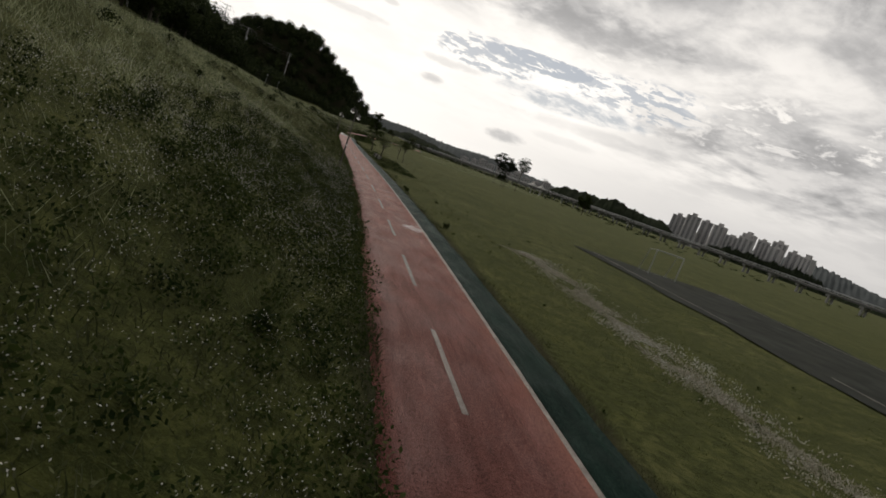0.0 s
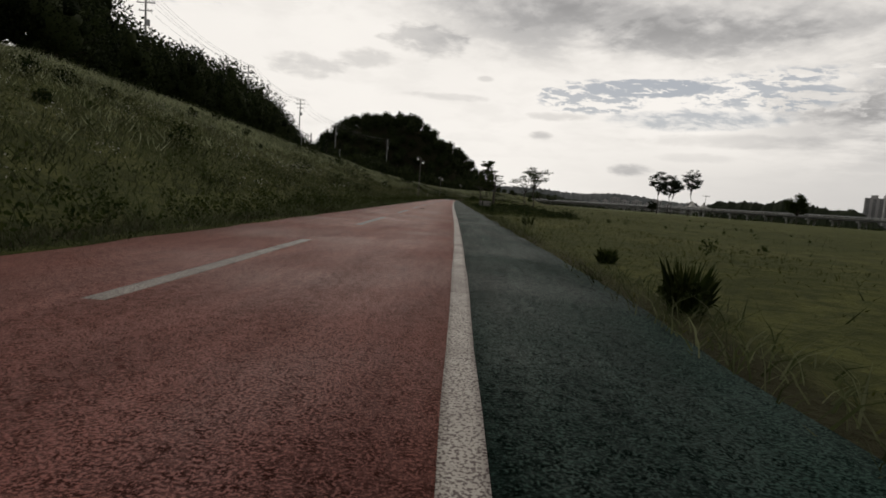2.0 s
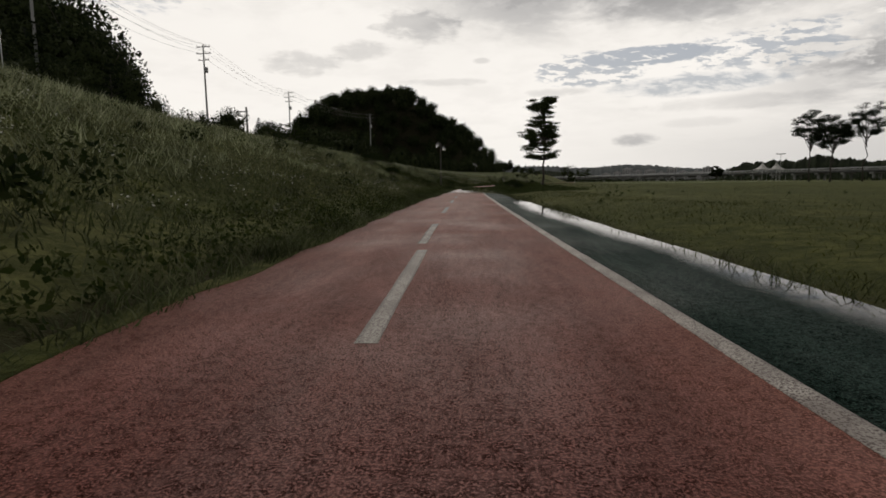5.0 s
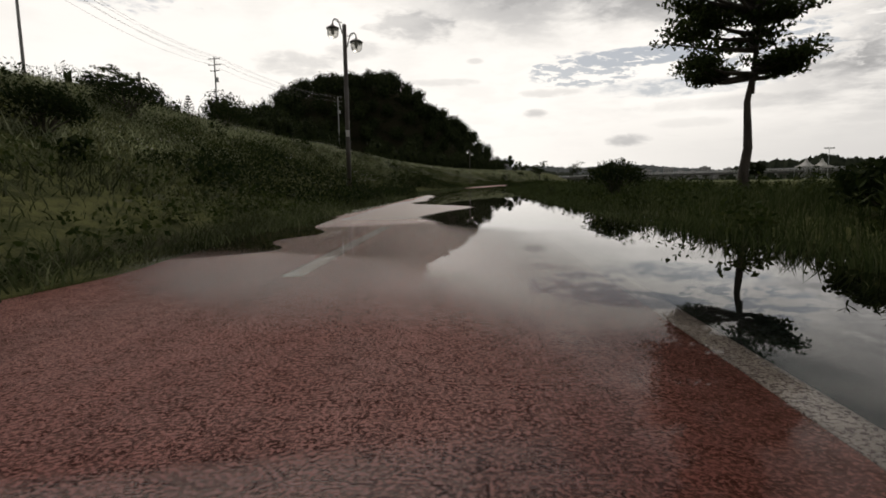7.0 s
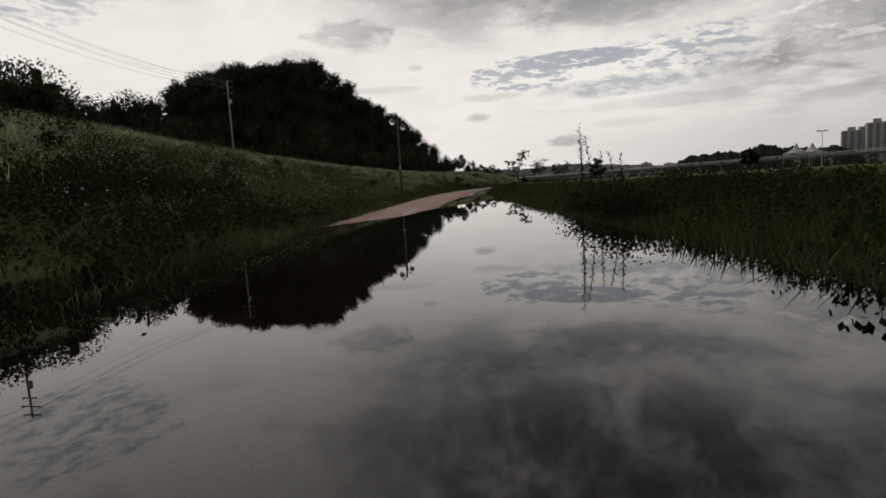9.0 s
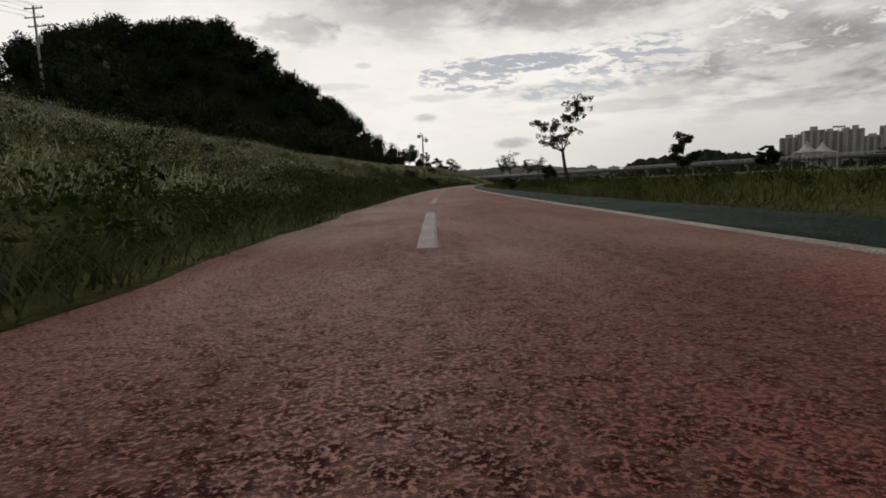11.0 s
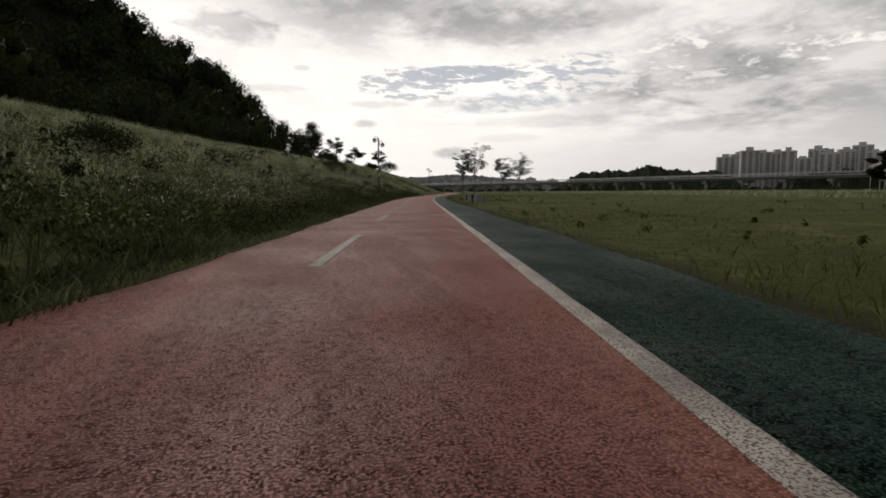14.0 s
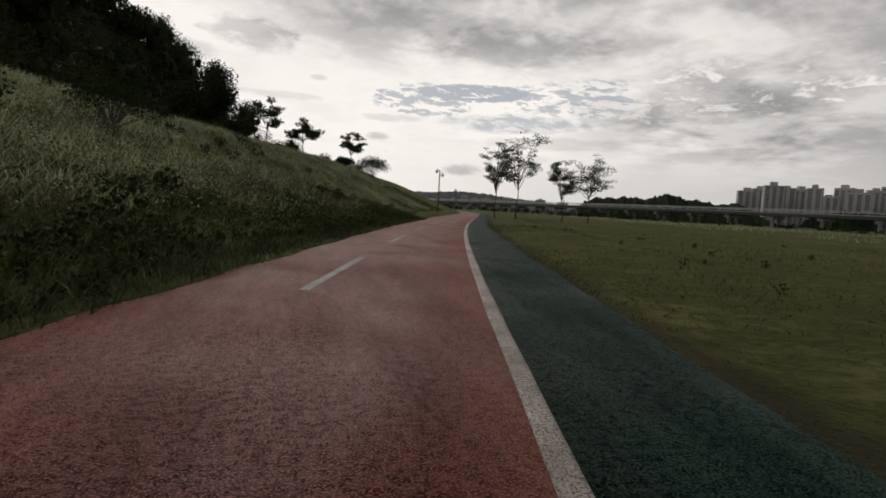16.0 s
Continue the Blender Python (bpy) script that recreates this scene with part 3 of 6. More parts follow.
def ribbon(name, s0, s1, us, z, mat, ds=1.0, depth=0.04, wob=0.0):
    """A flat strip along the path, closed at its sides; us: its left and right edge."""
    s = np.linspace(s0, s1, max(2, int(round((s1 - s0) / ds)) + 1))
    l, r = us
    cols = np.linspace(0, 1, 5)
    co = []
    for k, c in enumerate(cols):
        u = l + (r - l) * c + (wob * smooth_noise(s, s * 0.3, 0.7, k * 1.0) if k in (0, 4) else 0)
        x, y = along(s, u)
        co.append(np.stack([x, y, np.full_like(s, z)], 1))
    co.insert(0, co[0] - [0, 0, depth])
    co.append(co[-1] - [0, 0, depth])
    m, n = len(co), len(s)
    i = (np.arange(m - 1)[:, None] * n + np.arange(n - 1)[None, :]).ravel()
    me = arrays(name, np.concatenate(co), np.stack([i, i + n, i + n + 1, i + 1], 1))
    if mat in (M_RED, M_GREEN):
        worn = np.concatenate([np.interp(s, [180, 192, 214, 232], [0.05, 0.5, 0.42, 0.12]) + 0.12 * smooth_noise(s, s * 0.2, 3.0, k * 0.8) for k in range(m)])
        me.attributes.new("wear", "FLOAT", "POINT").data.foreach_set("value", np.clip(worn, 0, 1).astype(np.float32))
    return mesh_object(name, me, mat)


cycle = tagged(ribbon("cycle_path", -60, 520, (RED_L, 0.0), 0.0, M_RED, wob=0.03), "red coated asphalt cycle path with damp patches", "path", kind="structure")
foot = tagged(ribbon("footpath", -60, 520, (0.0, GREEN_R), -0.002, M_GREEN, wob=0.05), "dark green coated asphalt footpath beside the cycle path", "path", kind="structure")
line = ribbon("edge_line", -60, 520, (-0.05, 0.05), 0.002, M_PAINT, depth=0.002, ds=0.5, wob=0.006)
line.parent = cycle
line["label"] = "worn white edge line"
for k in range(-6, 62):
    s0 = -1.47 + 6 * k - (2.9 if 14 < k < 28 else 0.25 if k > 33 else 0.0)
    s0 += 0.55 if k == 20 else -0.6 if 9 < k < 15 else -0.25 if k < 10 else 0.0
    ua = -1.5 if 9 < k < 15 else -1.55
    d = ribbon("lane_dash", s0, s0 + (3.15 if 27 < k < 34 or k < 15 else 2.88), (ua, ua + 0.1), 0.002, M_DASH, depth=0.002, ds=0.5, wob=0.005)
    d.parent = cycle


# ---------------- standing water ----------------
def puddle(name, knots, z, label, seed=1.0, wob=0.18, ds=0.12, shore=0.45, mat=None):
    """A sheet of still water; knots: (s, left u, right u)."""
    k = np.array(knots)
    s = np.arange(k[0, 0], k[-1, 0], ds)
    l = np.interp(s, k[:, 0], k[:, 1]) + wob * smooth_noise(s, s * 0, 0.9, seed) + wob * 0.4 * smooth_noise(s, s * 0, 0.23, seed + 2)
    r = np.interp(s, k[:, 0], k[:, 2]) + wob * 0.5 * smooth_noise(s, s * 0, 0.8, seed + 5)
    pad = lambda v: np.convolve(np.pad(v, 4, mode="edge"), np.ones(9) / 9, "valid")
    l, r = pad(l), pad(r)
    r = np.maximum(r, l + 0.01)
    cols = np.array([0, 0.02, 0.045, 0.09, 0.16, 0.3, 0.5, 0.75, 1.0])
    co = []
    for c in cols:
        x, y = along(s, l + (r - l) * c)
        co.append(np.stack([x, y, np.full_like(s, z)], 1))
    n = len(s)
    i = (np.arange(8)[:, None] * n + np.arange(n - 1)[None, :]).ravel()
    me = arrays(name, np.concatenate(co), np.stack([i, i + n, i + n + 1, i + 1], 1))
    ends = np.clip(np.minimum(s - s[0], s[-1] - s) / 0.7, 0, 1)
    reach = np.interp(s, [118.3, 119.3], [shore, 0.12]) if shore > 0.5 and s[-1] > 150 else shore
    deep = np.concatenate([step((r - l) * c, 0.0, reach) * ends for c in cols])
    me.attributes.new("depth", "FLOAT", "POINT").data.foreach_set("value", deep.astype(np.float32))
    ob = mesh_object(name, me, mat or M_WATER)
    ob.visible_shadow = False
    return tagged(ob, label, "puddle", kind="structure")


puddle("water", [(109.6, 0.9, 1.0), (110.6, 0.4, 1.2), (111.4, 0.14, 1.4), (112.6, 0.08, 1.5), (113.4, 0.05, 1.6), (114.6, -0.35, 1.7), (116.3, -0.75, 1.8), (118.4, -0.95, 1.8), (119.2, -1.1, 1.8), (119.7, -0.95, 1.8), (120.3, -1.45, 1.8), (121.2, -1.2, 1.8), (122.2, -0.95, 1.8), (122.8, -0.7, 1.8), (123.9, -0.74, 1.8), (124.2, -1.3, 1.8), (124.5, -1.5, 1.8), (124.8, -1.9, 1.8), (125.5, -2.05, 1.8),
                 (126.4, -1.9, 1.8), (127.4, -1.8, 1.8), (129, -1.95, 1.8), (130.6, -1.95, 1.8), (132.2, -2.1, 1.8), (133.1, -2.4, 1.8), (133.6, -3.0, 1.8), (134.8, -3.8, 1.8), (137.5, -5.6, 1.8), (148.5, -5.6, 1.8), (151, -4.4, 1.8), (153.5, -3.0, 1.8), (155.4, -2.4, 1.8), (157, -1.5, 1.8), (160, -1.0, 1.7),
                 (165, -0.8, 1.6), (171, -0.4, 1.4), (176, 0.3, 1.2), (179, 0.9, 1.0)], 0.006, "still rainwater standing across the flooded path", 1.0, 0.08, 0.12, 1.2)
puddle("water", [(116.7, -2.75, -2.7), (117.1, -2.9, -1.6), (117.6, -2.9, -2.3), (118.0, -2.9, -2.1), (118.5, -3.0, -1.85), (118.9, -3.0, -2.25), (119.8, -3.0, -2.3), (120.8, -3.0, -2.35), (121.1, -3.0, -2.9)], 0.005, "thin rainwater pooled beside the bank grass", 4.0, 0.06, 0.08, 0.15)
puddle("water", [(12.4, -0.55, -0.45), (12.8, -1.0, -0.2), (13.3, -1.05, -0.02), (13.8, -0.8, 0.0), (14.1, -0.4, -0.3)], 0.005, "small bright puddle on the red path", 8.0, 0.06, 0.06, 0.3, M_FILM)
puddle("water", [(111.9, -0.3, -0.04), (112.2, -0.9, 0.0), (112.4, -2.1, 0.05), (112.85, -2.2, 0.1), (113.15, -1.8, 0.1), (113.25, -0.6, 0.2), (113.7, -0.6, 0.3), (113.8, -1.2, 0.3), (113.95, -2.2, 0.3), (114.35, -2.3, 0.3), (114.5, -0.7, 0.3), (115.6, -0.8, 0.3), (116.8, -1.4, 0.3), (117.3, -2.6, 0.2), (118.8, -2.7, 0.2), (119.3, -1.6, 0.2), (119.9, -1.0, 0.0)], 0.0052, "glossy film of water spreading from the flood", 17.0, 0.12, 0.04, 0.4, M_FILM)
puddle("water", [(112.1, -2.95, -2.75), (112.6, -2.95, -2.25), (113.4, -2.95, -2.05), (114.4, -2.95, -2.15), (115.1, -2.95, -2.6)], 0.0056, "thin brown water along the foot of the bank", 23.0, 0.06, 0.06, 0.2, M_FILM)
puddle("water", [(115.2, -1.2, 0.2), (115.8, -2.3, 0.2), (116.6, -2.7, 0.2), (119, -2.75, 0.2), (122.6, -2.7, 0.2), (126, -2.6, -0.6), (131, -2.6, -1.6), (133.6, -2.6, -2.1)], 0.0042, "wet sheen on the path beside the standing water", 14.0, 0.08, 0.12, 0.4, M_WET)
puddle("water", [(65.5, -2.85, -2.8), (67.5, -2.9, -2.55), (70, -2.9, -2.4), (72.4, -2.9, -2.38), (73.1, -2.9, -2.2), (74.0, -2.9, -2.4), (75.0, -2.9, -2.42), (77.5, -2.9, -2.6), (79, -2.85, -2.75)], 0.0048, "dark wet strip where the bank drains over the edge of the path", 21.0, 0.05, 0.12, 0.1, M_DAMP)
puddle("water", [(78, 0.8, 0.95), (81, 0.72, 1.06), (86, 0.6, 1.08), (92, 0.3, 1.06), (98, 0.5, 1.06), (104, 0.85, 1.0)], 0.005, "narrow puddle along the edge of the footpath", 11.0, 0.08)


# ---------------- grass and weeds ----------------
def blades(name, s, u, tall, wide, lean, mat, label, simple=False, z_off=0.0):
    """One blade of grass at each place: a narrow bent spike of two triangles."""
    x, y = along(s, u)
    z = land(x, y)[0] + z_off - 0.03
    n = len(s)
    a, b = RNG.uniform(0, 2 * np.pi, n), RNG.uniform(0, 2 * np.pi, n)
    side = np.stack([np.cos(a), np.sin(a), np.zeros(n)], 1) * wide[:, None] * 0.5
    over = np.stack([np.cos(b), np.sin(b), np.zeros(n)], 1) * (tall * lean)[:, None]
    root = np.stack([x, y, z], 1)
    mid = root + over * 0.35 + np.stack([np.zeros(n), np.zeros(n), tall * 0.6], 1)
    tip = root + over + np.stack([np.zeros(n), np.zeros(n), tall], 1)
    if simple:
        co, f = np.stack([root - side, root + side, tip], 1).reshape(-1, 3), np.arange(n * 3).reshape(-1, 3)
    else:
        co = np.stack([root - side, root + side, mid + side * 0.8, tip, mid - side * 0.8], 1).reshape(-1, 3)
        i = np.arange(n)[:, None] * 5
        f = np.concatenate([i + [0, 1, 2], i + [0, 2, 4], i + [4, 2, 3]])
    return tagged(mesh_object(name, arrays(name, co, f), mat), label, "grass", kind="stuff")


def scatter(n, s0, s1, u0, u1, power=1.0, clump=1.6, keep=0.0, seed=0.0):
    """Random places on a stretch of the plan, thicker towards u0 and bunched in clumps."""
    s = RNG.uniform(s0, s1, n)
    u = u0 + (u1 - u0) * RNG.random(n) ** power
    k = smooth_noise(s, u * 1.6, clump, seed) * 0.5 + smooth_noise(s, u, clump * 3.1, seed + 4) * 0.5
    m = RNG.random(n) < np.clip(0.55 + k * 0.9 + keep, 0.06, 1)
    m &= ~((s > 135) & (s < 151) & (u < -2.6) & (u > -5.3))
    return s[m], u[m], k[m]


s, u, k = scatter(170000, -14, 300, RED_L + 0.14, -6.5, 1.7, 1.2, 0.25)
blades("bank_grass", s, u, RNG.uniform(0.07, 0.22, len(s)) * (1.05 + 0.6 * k), RNG.uniform(0.007, 0.018, len(s)), RNG.uniform(0.3, 1.2, len(s)), M_GRASS_BANK, "long uneven grass at the foot of the embankment")
s, u, k = scatter(430000, -14, 330, -4.0, -16.5, 1.1, 1.6, 0.15)
blades("bank_grass", s, u, RNG.uniform(0.06, 0.2, len(s)) * (1.1 + 0.7 * k), RNG.uniform(0.014, 0.04, len(s)) * np.interp(s, [4, 30], [0.5, 1.0]), RNG.uniform(0.3, 1.2, len(s)), M_GRASS_BANK, "tussocky grass up the slope of the embankment", True)
s, u, k = scatter(170000, -14, 330, -15.8, -6.0, 1.5, 2.8, -0.05, 21.0)
blades("pale_grass", s, u, RNG.uniform(0.12, 0.3, len(s)) * (1.1 + 0.7 * k), RNG.uniform(0.018, 0.045, len(s)) * np.interp(s, [4, 30], [0.4, 1.0]), RNG.uniform(0.3, 1.0, len(s)), M_GRASS_PALE, "pale seeding grass towards the crest of the embankment", True)
s, u, k = scatter(130000, -12, 300, GREEN_R - 0.04, 4.5, 1.7, 1.4, 0.3)
low = np.interp(s, [40, 46, 60, 75, 106, 114, 164, 178, 198, 206, 222, 236], [0, 0.7, 0.5, 0.15, 0.15, 0.2, 0.2, 0.7, 0.6, 0.6, 0.5, 0])
blades("lawn_grass", s, u, RNG.uniform(0.025, 0.075, len(s)) * (1 + 0.5 * k + 1.4 * low * step(u, 1.1, 1.8)), RNG.uniform(0.006, 0.016, len(s)), RNG.uniform(0.4, 1.3, len(s)), M_GRASS_LAWN, "short mown grass beside the footpath")
s, u, k = scatter(110000, -12, 330, 4.0, 22.0, 1.6, 3.0, 0.0)
blades("lawn_grass", s, u, RNG.uniform(0.03, 0.08, len(s)) * (1 + 0.7 * k), RNG.uniform(0.015, 0.035, len(s)), RNG.uniform(0.4, 1.3, len(s)), M_GRASS_LAWN, "wide grass field with rougher tufts", True)
s, u, k = scatter(40000, 205, 400, 22.0, 75.0, 1.0, 6.0, -0.2, 23.0)
blades("pale_grass", s, u, RNG.uniform(0.2, 0.45, len(s)), RNG.uniform(0.05, 0.11, len(s)), RNG.uniform(0.3, 1.0, len(s)), M_GRASS_PALE, "pale seeding grass in strips across the far field", True)
s, u, k = scatter(120000, 110, 182, 0.92, 5.5, 1.5, 1.1, 0.25)
u = u + 0.35 * step(s, 122, 112)
blades("tall_grass", s, u, RNG.uniform(0.10, 0.25, len(s)) * (1 + 0.5 * k) * (0.7 + 0.4 * step(u, 0.9, 2.0)), RNG.uniform(0.006, 0.014, len(s)), RNG.uniform(0.1, 0.7, len(s)), M_GRASS_TALL, "tall wet grass along the flooded edge")
for s0, s1, u0, u1, n in ((45, 58, 1.3, 5.0, 10000), (182, 238, 1.1, 5.5, 36000), (64, 80, 1.2, 3.2, 5000)):
    s, u, k = scatter(n, s0, s1, u0, u1, 1.2, 1.3, 0.0, 5.0)
    blades("tall_grass", s, u, RNG.uniform(0.08, 0.2, len(s)) * (1 + 0.7 * k), RNG.uniform(0.007, 0.016, len(s)), RNG.uniform(0.1, 0.8, len(s)), M_GRASS_LAWN if s0 == 182 else M_GRASS_TALL, "unmown grass and weeds beside the footpath")


def leaf_cloud(centres, spread, count, size, flat=0.5, rng=RNG):
    """Points and triangle pairs of many small leaves round each centre."""
    c = np.repeat(np.asarray(centres, float), count, 0)
    n = len(c)
    sp = np.repeat(np.broadcast_to(np.asarray(spread, float), (len(centres),)), count)
    v = rng.normal(size=(n, 3))
    v /= np.linalg.norm(v, axis=1)[:, None] + 1e-9
    v *= (rng.random(n) ** 0.45)[:, None]
    v[:, 2] *= flat
    p = c + v * sp[:, None]
    a = rng.normal(size=(n, 3))
    a /= np.linalg.norm(a, axis=1)[:, None]
    b = np.cross(a, rng.normal(size=(n, 3)))
    b /= np.linalg.norm(b, axis=1)[:, None] + 1e-9
    ln = (size * rng.uniform(0.6, 1.35, n))[:, None]
    co = np.stack([p - a * ln * 0.5, p + b * ln * 0.28, p + a * ln * 0.5, p - b * ln * 0.28], 1).reshape(-1, 3)
    return co, np.arange(n * 4).reshape(-1, 4)


def weeds(name, s, u, tall, leaves, size, mat, label, spread=0.5):
    x, y = along(s, u)
    z = land(x, y)[0]
    c = np.stack([x, y, z + tall * 0.45], 1)
    co, f = leaf_cloud(c, tall * spread, leaves, size, 0.9)
    co[:, 2] = np.maximum(co[:, 2], np.repeat(z, leaves * 4) - 0.02)
    return tagged(mesh_object(name, arrays(name, co, f), mat), label, "weeds", kind="stuff")


s, u, k = scatter(9500, -14, 300, -2.95, -13.5, 1.5, 2.2, 0.0, 9.0)
weeds("bank_weeds", s, u, RNG.uniform(0.12, 0.34, len(s)) * (1 + 0.4 * k), 26, 0.06, M_WEED, "leafy dark weeds scattered over the embankment", 0.75)
s, u, k = scatter(5200, -14, 300, -3.2, -14.5, 1.2, 2.2, -0.15, 31.0)
weeds("bank_herbs", s, u, RNG.uniform(0.2, 0.5, len(s)) * (1 + 0.4 * k), 60, 0.045, M_HERB, "pale leafy herbs in clumps over the embankment", 0.8)
s, u, k = scatter(1500, -14, 24, -2.95, -8.5, 1.2, 1.8, 0.0, 33.0)
weeds("bank_weeds", s, u, RNG.uniform(0.2, 0.5, len(s)) * (1 + 0.4 * k), 56, 0.07, M_WEED, "broad-leaved weeds crowding the foot of the embankment", 0.8)
verge = ribbon("verge", 28, 104, (-2.9, -2.64), 0.004, M_GROUND, ds=0.2, depth=0.03, wob=0.07)
tagged(verge, "strip of earth and moss creeping over the edge of the path", "verge", kind="structure")
s, u, k = scatter(20000, 28, 104, -2.6, -2.95, 0.9, 0.8, 0.1, 43.0)
blades("verge_grass", s, u, RNG.uniform(0.04, 0.14, len(s)) * (1 + 0.6 * k), RNG.uniform(0.006, 0.014, len(s)), RNG.uniform(0.4, 1.3, len(s)), M_GRASS_BANK, "ragged grass creeping over the edge of the path", False, 0.03)
s, u, k = scatter(1500, 129, 156, -5.2, -9.0, 1.2, 1.5, 0.0, 47.0)
weeds("shore_weeds", s, u, RNG.uniform(0.08, 0.26, len(s)) * (1 + 0.4 * k), 30, 0.05, M_SHRUB, "dark leafy weeds along the flooded foot of the bank", 0.8)
verge = ribbon("verge", 104, 300, (-2.9, -2.45), 0.004, M_GROUND, ds=0.2, depth=0.03, wob=0.07)
tagged(verge, "strip of earth and moss creeping over the edge of the path", "verge", kind="structure")
s, u, k = scatter(70000, 104, 300, -2.42, -2.95, 0.9, 0.8, 0.3, 41.0)
blades("verge_grass", s, u, RNG.uniform(0.05, 0.17, len(s)) * (1 + 0.6 * k), RNG.uniform(0.006, 0.014, len(s)), RNG.uniform(0.4, 1.3, len(s)), M_GRASS_BANK, "ragged grass creeping over the edge of the path", False, 0.03)
s, u, k = scatter(1900, 194, 224, -2.95, -5.2, 1.2, 1.2, 0.1, 7.0)
weeds("verge_weeds", s, u, RNG.uniform(0.12, 0.38, len(s)) * (1 + 0.4 * k), 30, 0.06, M_WEED, "thick leafy weeds leaning over the path", 0.7)
s, u, k = scatter(6000, -14, 300, -2.78, -3.6, 1.3, 1.2, 0.2, 8.0)
weeds("verge_weeds", s, u, RNG.uniform(0.08, 0.24, len(s)) * (1 + 0.5 * k), 14, 0.05, M_WEED, "low leafy weeds creeping over the edge of the path", 0.8)
s, u, k = scatter(620, -14, 300, -3.8, -13.5, 1.0, 4.0, -0.1, 2.0)
weeds("bank_shrubs", s, u, RNG.uniform(0.3, 0.9, len(s)), 110, 0.10, M_SHRUB, "low dark shrubs on the embankment")
s, u, k = scatter(900, 110, 182, 1.25, 5.0, 1.2, 1.8, -0.1, 3.0)
weeds("edge_weeds", s, u, RNG.uniform(0.2, 0.5, len(s)), 60, 0.055, M_WEED, "leafy weeds in the tall grass")
s, u, k = scatter(420, 44, 62, 1.25, 4.5, 1.0, 1.8, -0.1, 3.5)
weeds("edge_weeds", s, u, RNG.uniform(0.15, 0.42, len(s)), 60, 0.045, M_SHRUB, "clumps of weeds beside the footpath")
s, u, k = scatter(700, 182, 236, 1.3, 5.0, 1.0, 1.8, -0.1, 3.7)
weeds("edge_weeds", s, u, RNG.uniform(0.12, 0.4, len(s)), 60, 0.045, M_WEED, "clumps of weeds beside the footpath")
s, u, k = scatter(30000, -8, 300, 1.5, 16.0, 1.5, 1.7, -0.38, 17.0)
blades("lawn_tufts", s, u, RNG.uniform(0.06, 0.15, len(s)) * (1 + 0.6 * k), RNG.uniform(0.009, 0.02, len(s)), RNG.uniform(0.3, 1.1, len(s)), M_GRASS_BANK, "darker unmown tufts scattered over the lawn", True)
s, u, k = scatter(36000, -10, 236, GREEN_R - 0.08, GREEN_R + 0.45, 1.0, 0.9, -0.05, 19.0)
blades("verge_grass", s, u, RNG.uniform(0.05, 0.16, len(s)) * (1 + 0.7 * k), RNG.uniform(0.005, 0.012, len(s)), RNG.uniform(0.5, 1.5, len(s)), M_GRASS_BANK, "dark ragged grass hanging over the edge of the footpath")
s, u, k = scatter(900, -5, 300, 1.3, 12.0, 1.0, 1.8, -0.2, 3.9)
weeds("lawn_weeds", s, u, RNG.uniform(0.08, 0.22, len(s)), 24, 0.05, M_WEED, "small dark tufts in the lawn")


# rank growth leaning over the path beyond the flood
s, u, k = scatter(460, 202, 224, -2.72, -4.2, 1.2, 0.9, -0.2, 81.0)
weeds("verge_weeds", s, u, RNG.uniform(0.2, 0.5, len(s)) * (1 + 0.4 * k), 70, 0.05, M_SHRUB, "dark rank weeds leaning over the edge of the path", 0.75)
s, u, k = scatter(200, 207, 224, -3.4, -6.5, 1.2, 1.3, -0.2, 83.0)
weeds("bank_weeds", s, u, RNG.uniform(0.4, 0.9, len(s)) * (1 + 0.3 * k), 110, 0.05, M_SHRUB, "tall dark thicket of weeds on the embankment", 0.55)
s, u, k = scatter(520, 192, 226, -3.6, -10.5, 0.9, 1.1, 0.05, 87.0)
weeds("bank_herbs", s, u, RNG.uniform(0.5, 1.0, len(s)) * (1 + 0.3 * k), 80, 0.045, M_HERB, "pale leafy herbs standing above the thicket", 0.45)
s, u, k = scatter(16000, 199, 226, -2.66, -3.1, 0.9, 0.8, 0.1, 89.0)
blades("verge_grass", s, u, RNG.uniform(0.08, 0.24, len(s)) * (1 + 0.6 * k), RNG.uniform(0.006, 0.013, len(s)), RNG.uniform(0.5, 1.4, len(s)), M_GRASS_BANK, "long dark grass hanging over the edge of the path", False, 0.03)


s, u, k = scatter(420, -13, 20, -3.4, -9.5, 1.1, 1.3, 0.05, 91.0)
weeds("bank_shrubs", s, u, RNG.uniform(0.25, 0.55, len(s)), 90, 0.06, M_SHRUB, "dark low bushes in clumps on the embankment", 0.7)


def flowers(name, s, u, tall, per, spread, size, label):
    """Small white flower heads at the tops of clumps."""
    x, y = along(s, u)
    z = land(x, y)[0]
    co, f = leaf_cloud(np.stack([x, y, z + tall], 1), spread, per, size, 0.35)
    return tagged(mesh_object(name, arrays(name, co, f), M_FLOWER), label, "flowers", kind="stuff")


s, u, k = scatter(3000, -14, 300, -3.6, -12.5, 1.2, 3.0, -0.30, 12.0)
flowers("white_flowers", s, u, RNG.uniform(0.25, 0.45, len(s)), 14, 0.34, 0.032, "tiny white wild flowers on the embankment")
s, u, k = scatter(2400, 192, 216, -5.0, -13.0, 1.0, 2.0, -0.25, 51.0)
flowers("white_flowers", s, u, RNG.uniform(0.2, 0.4, len(s)), 16, 0.34, 0.03, "pale flowering weeds spread over the upper bank")
s, u, k = scatter(1300, 135, 172, -6.5, -13.5, 1.0, 2.2, -0.15, 53.0)
flowers("white_flowers", s, u, RNG.uniform(0.2, 0.4, len(s)), 14, 0.34, 0.03, "pale flowering weeds spread over the bank")
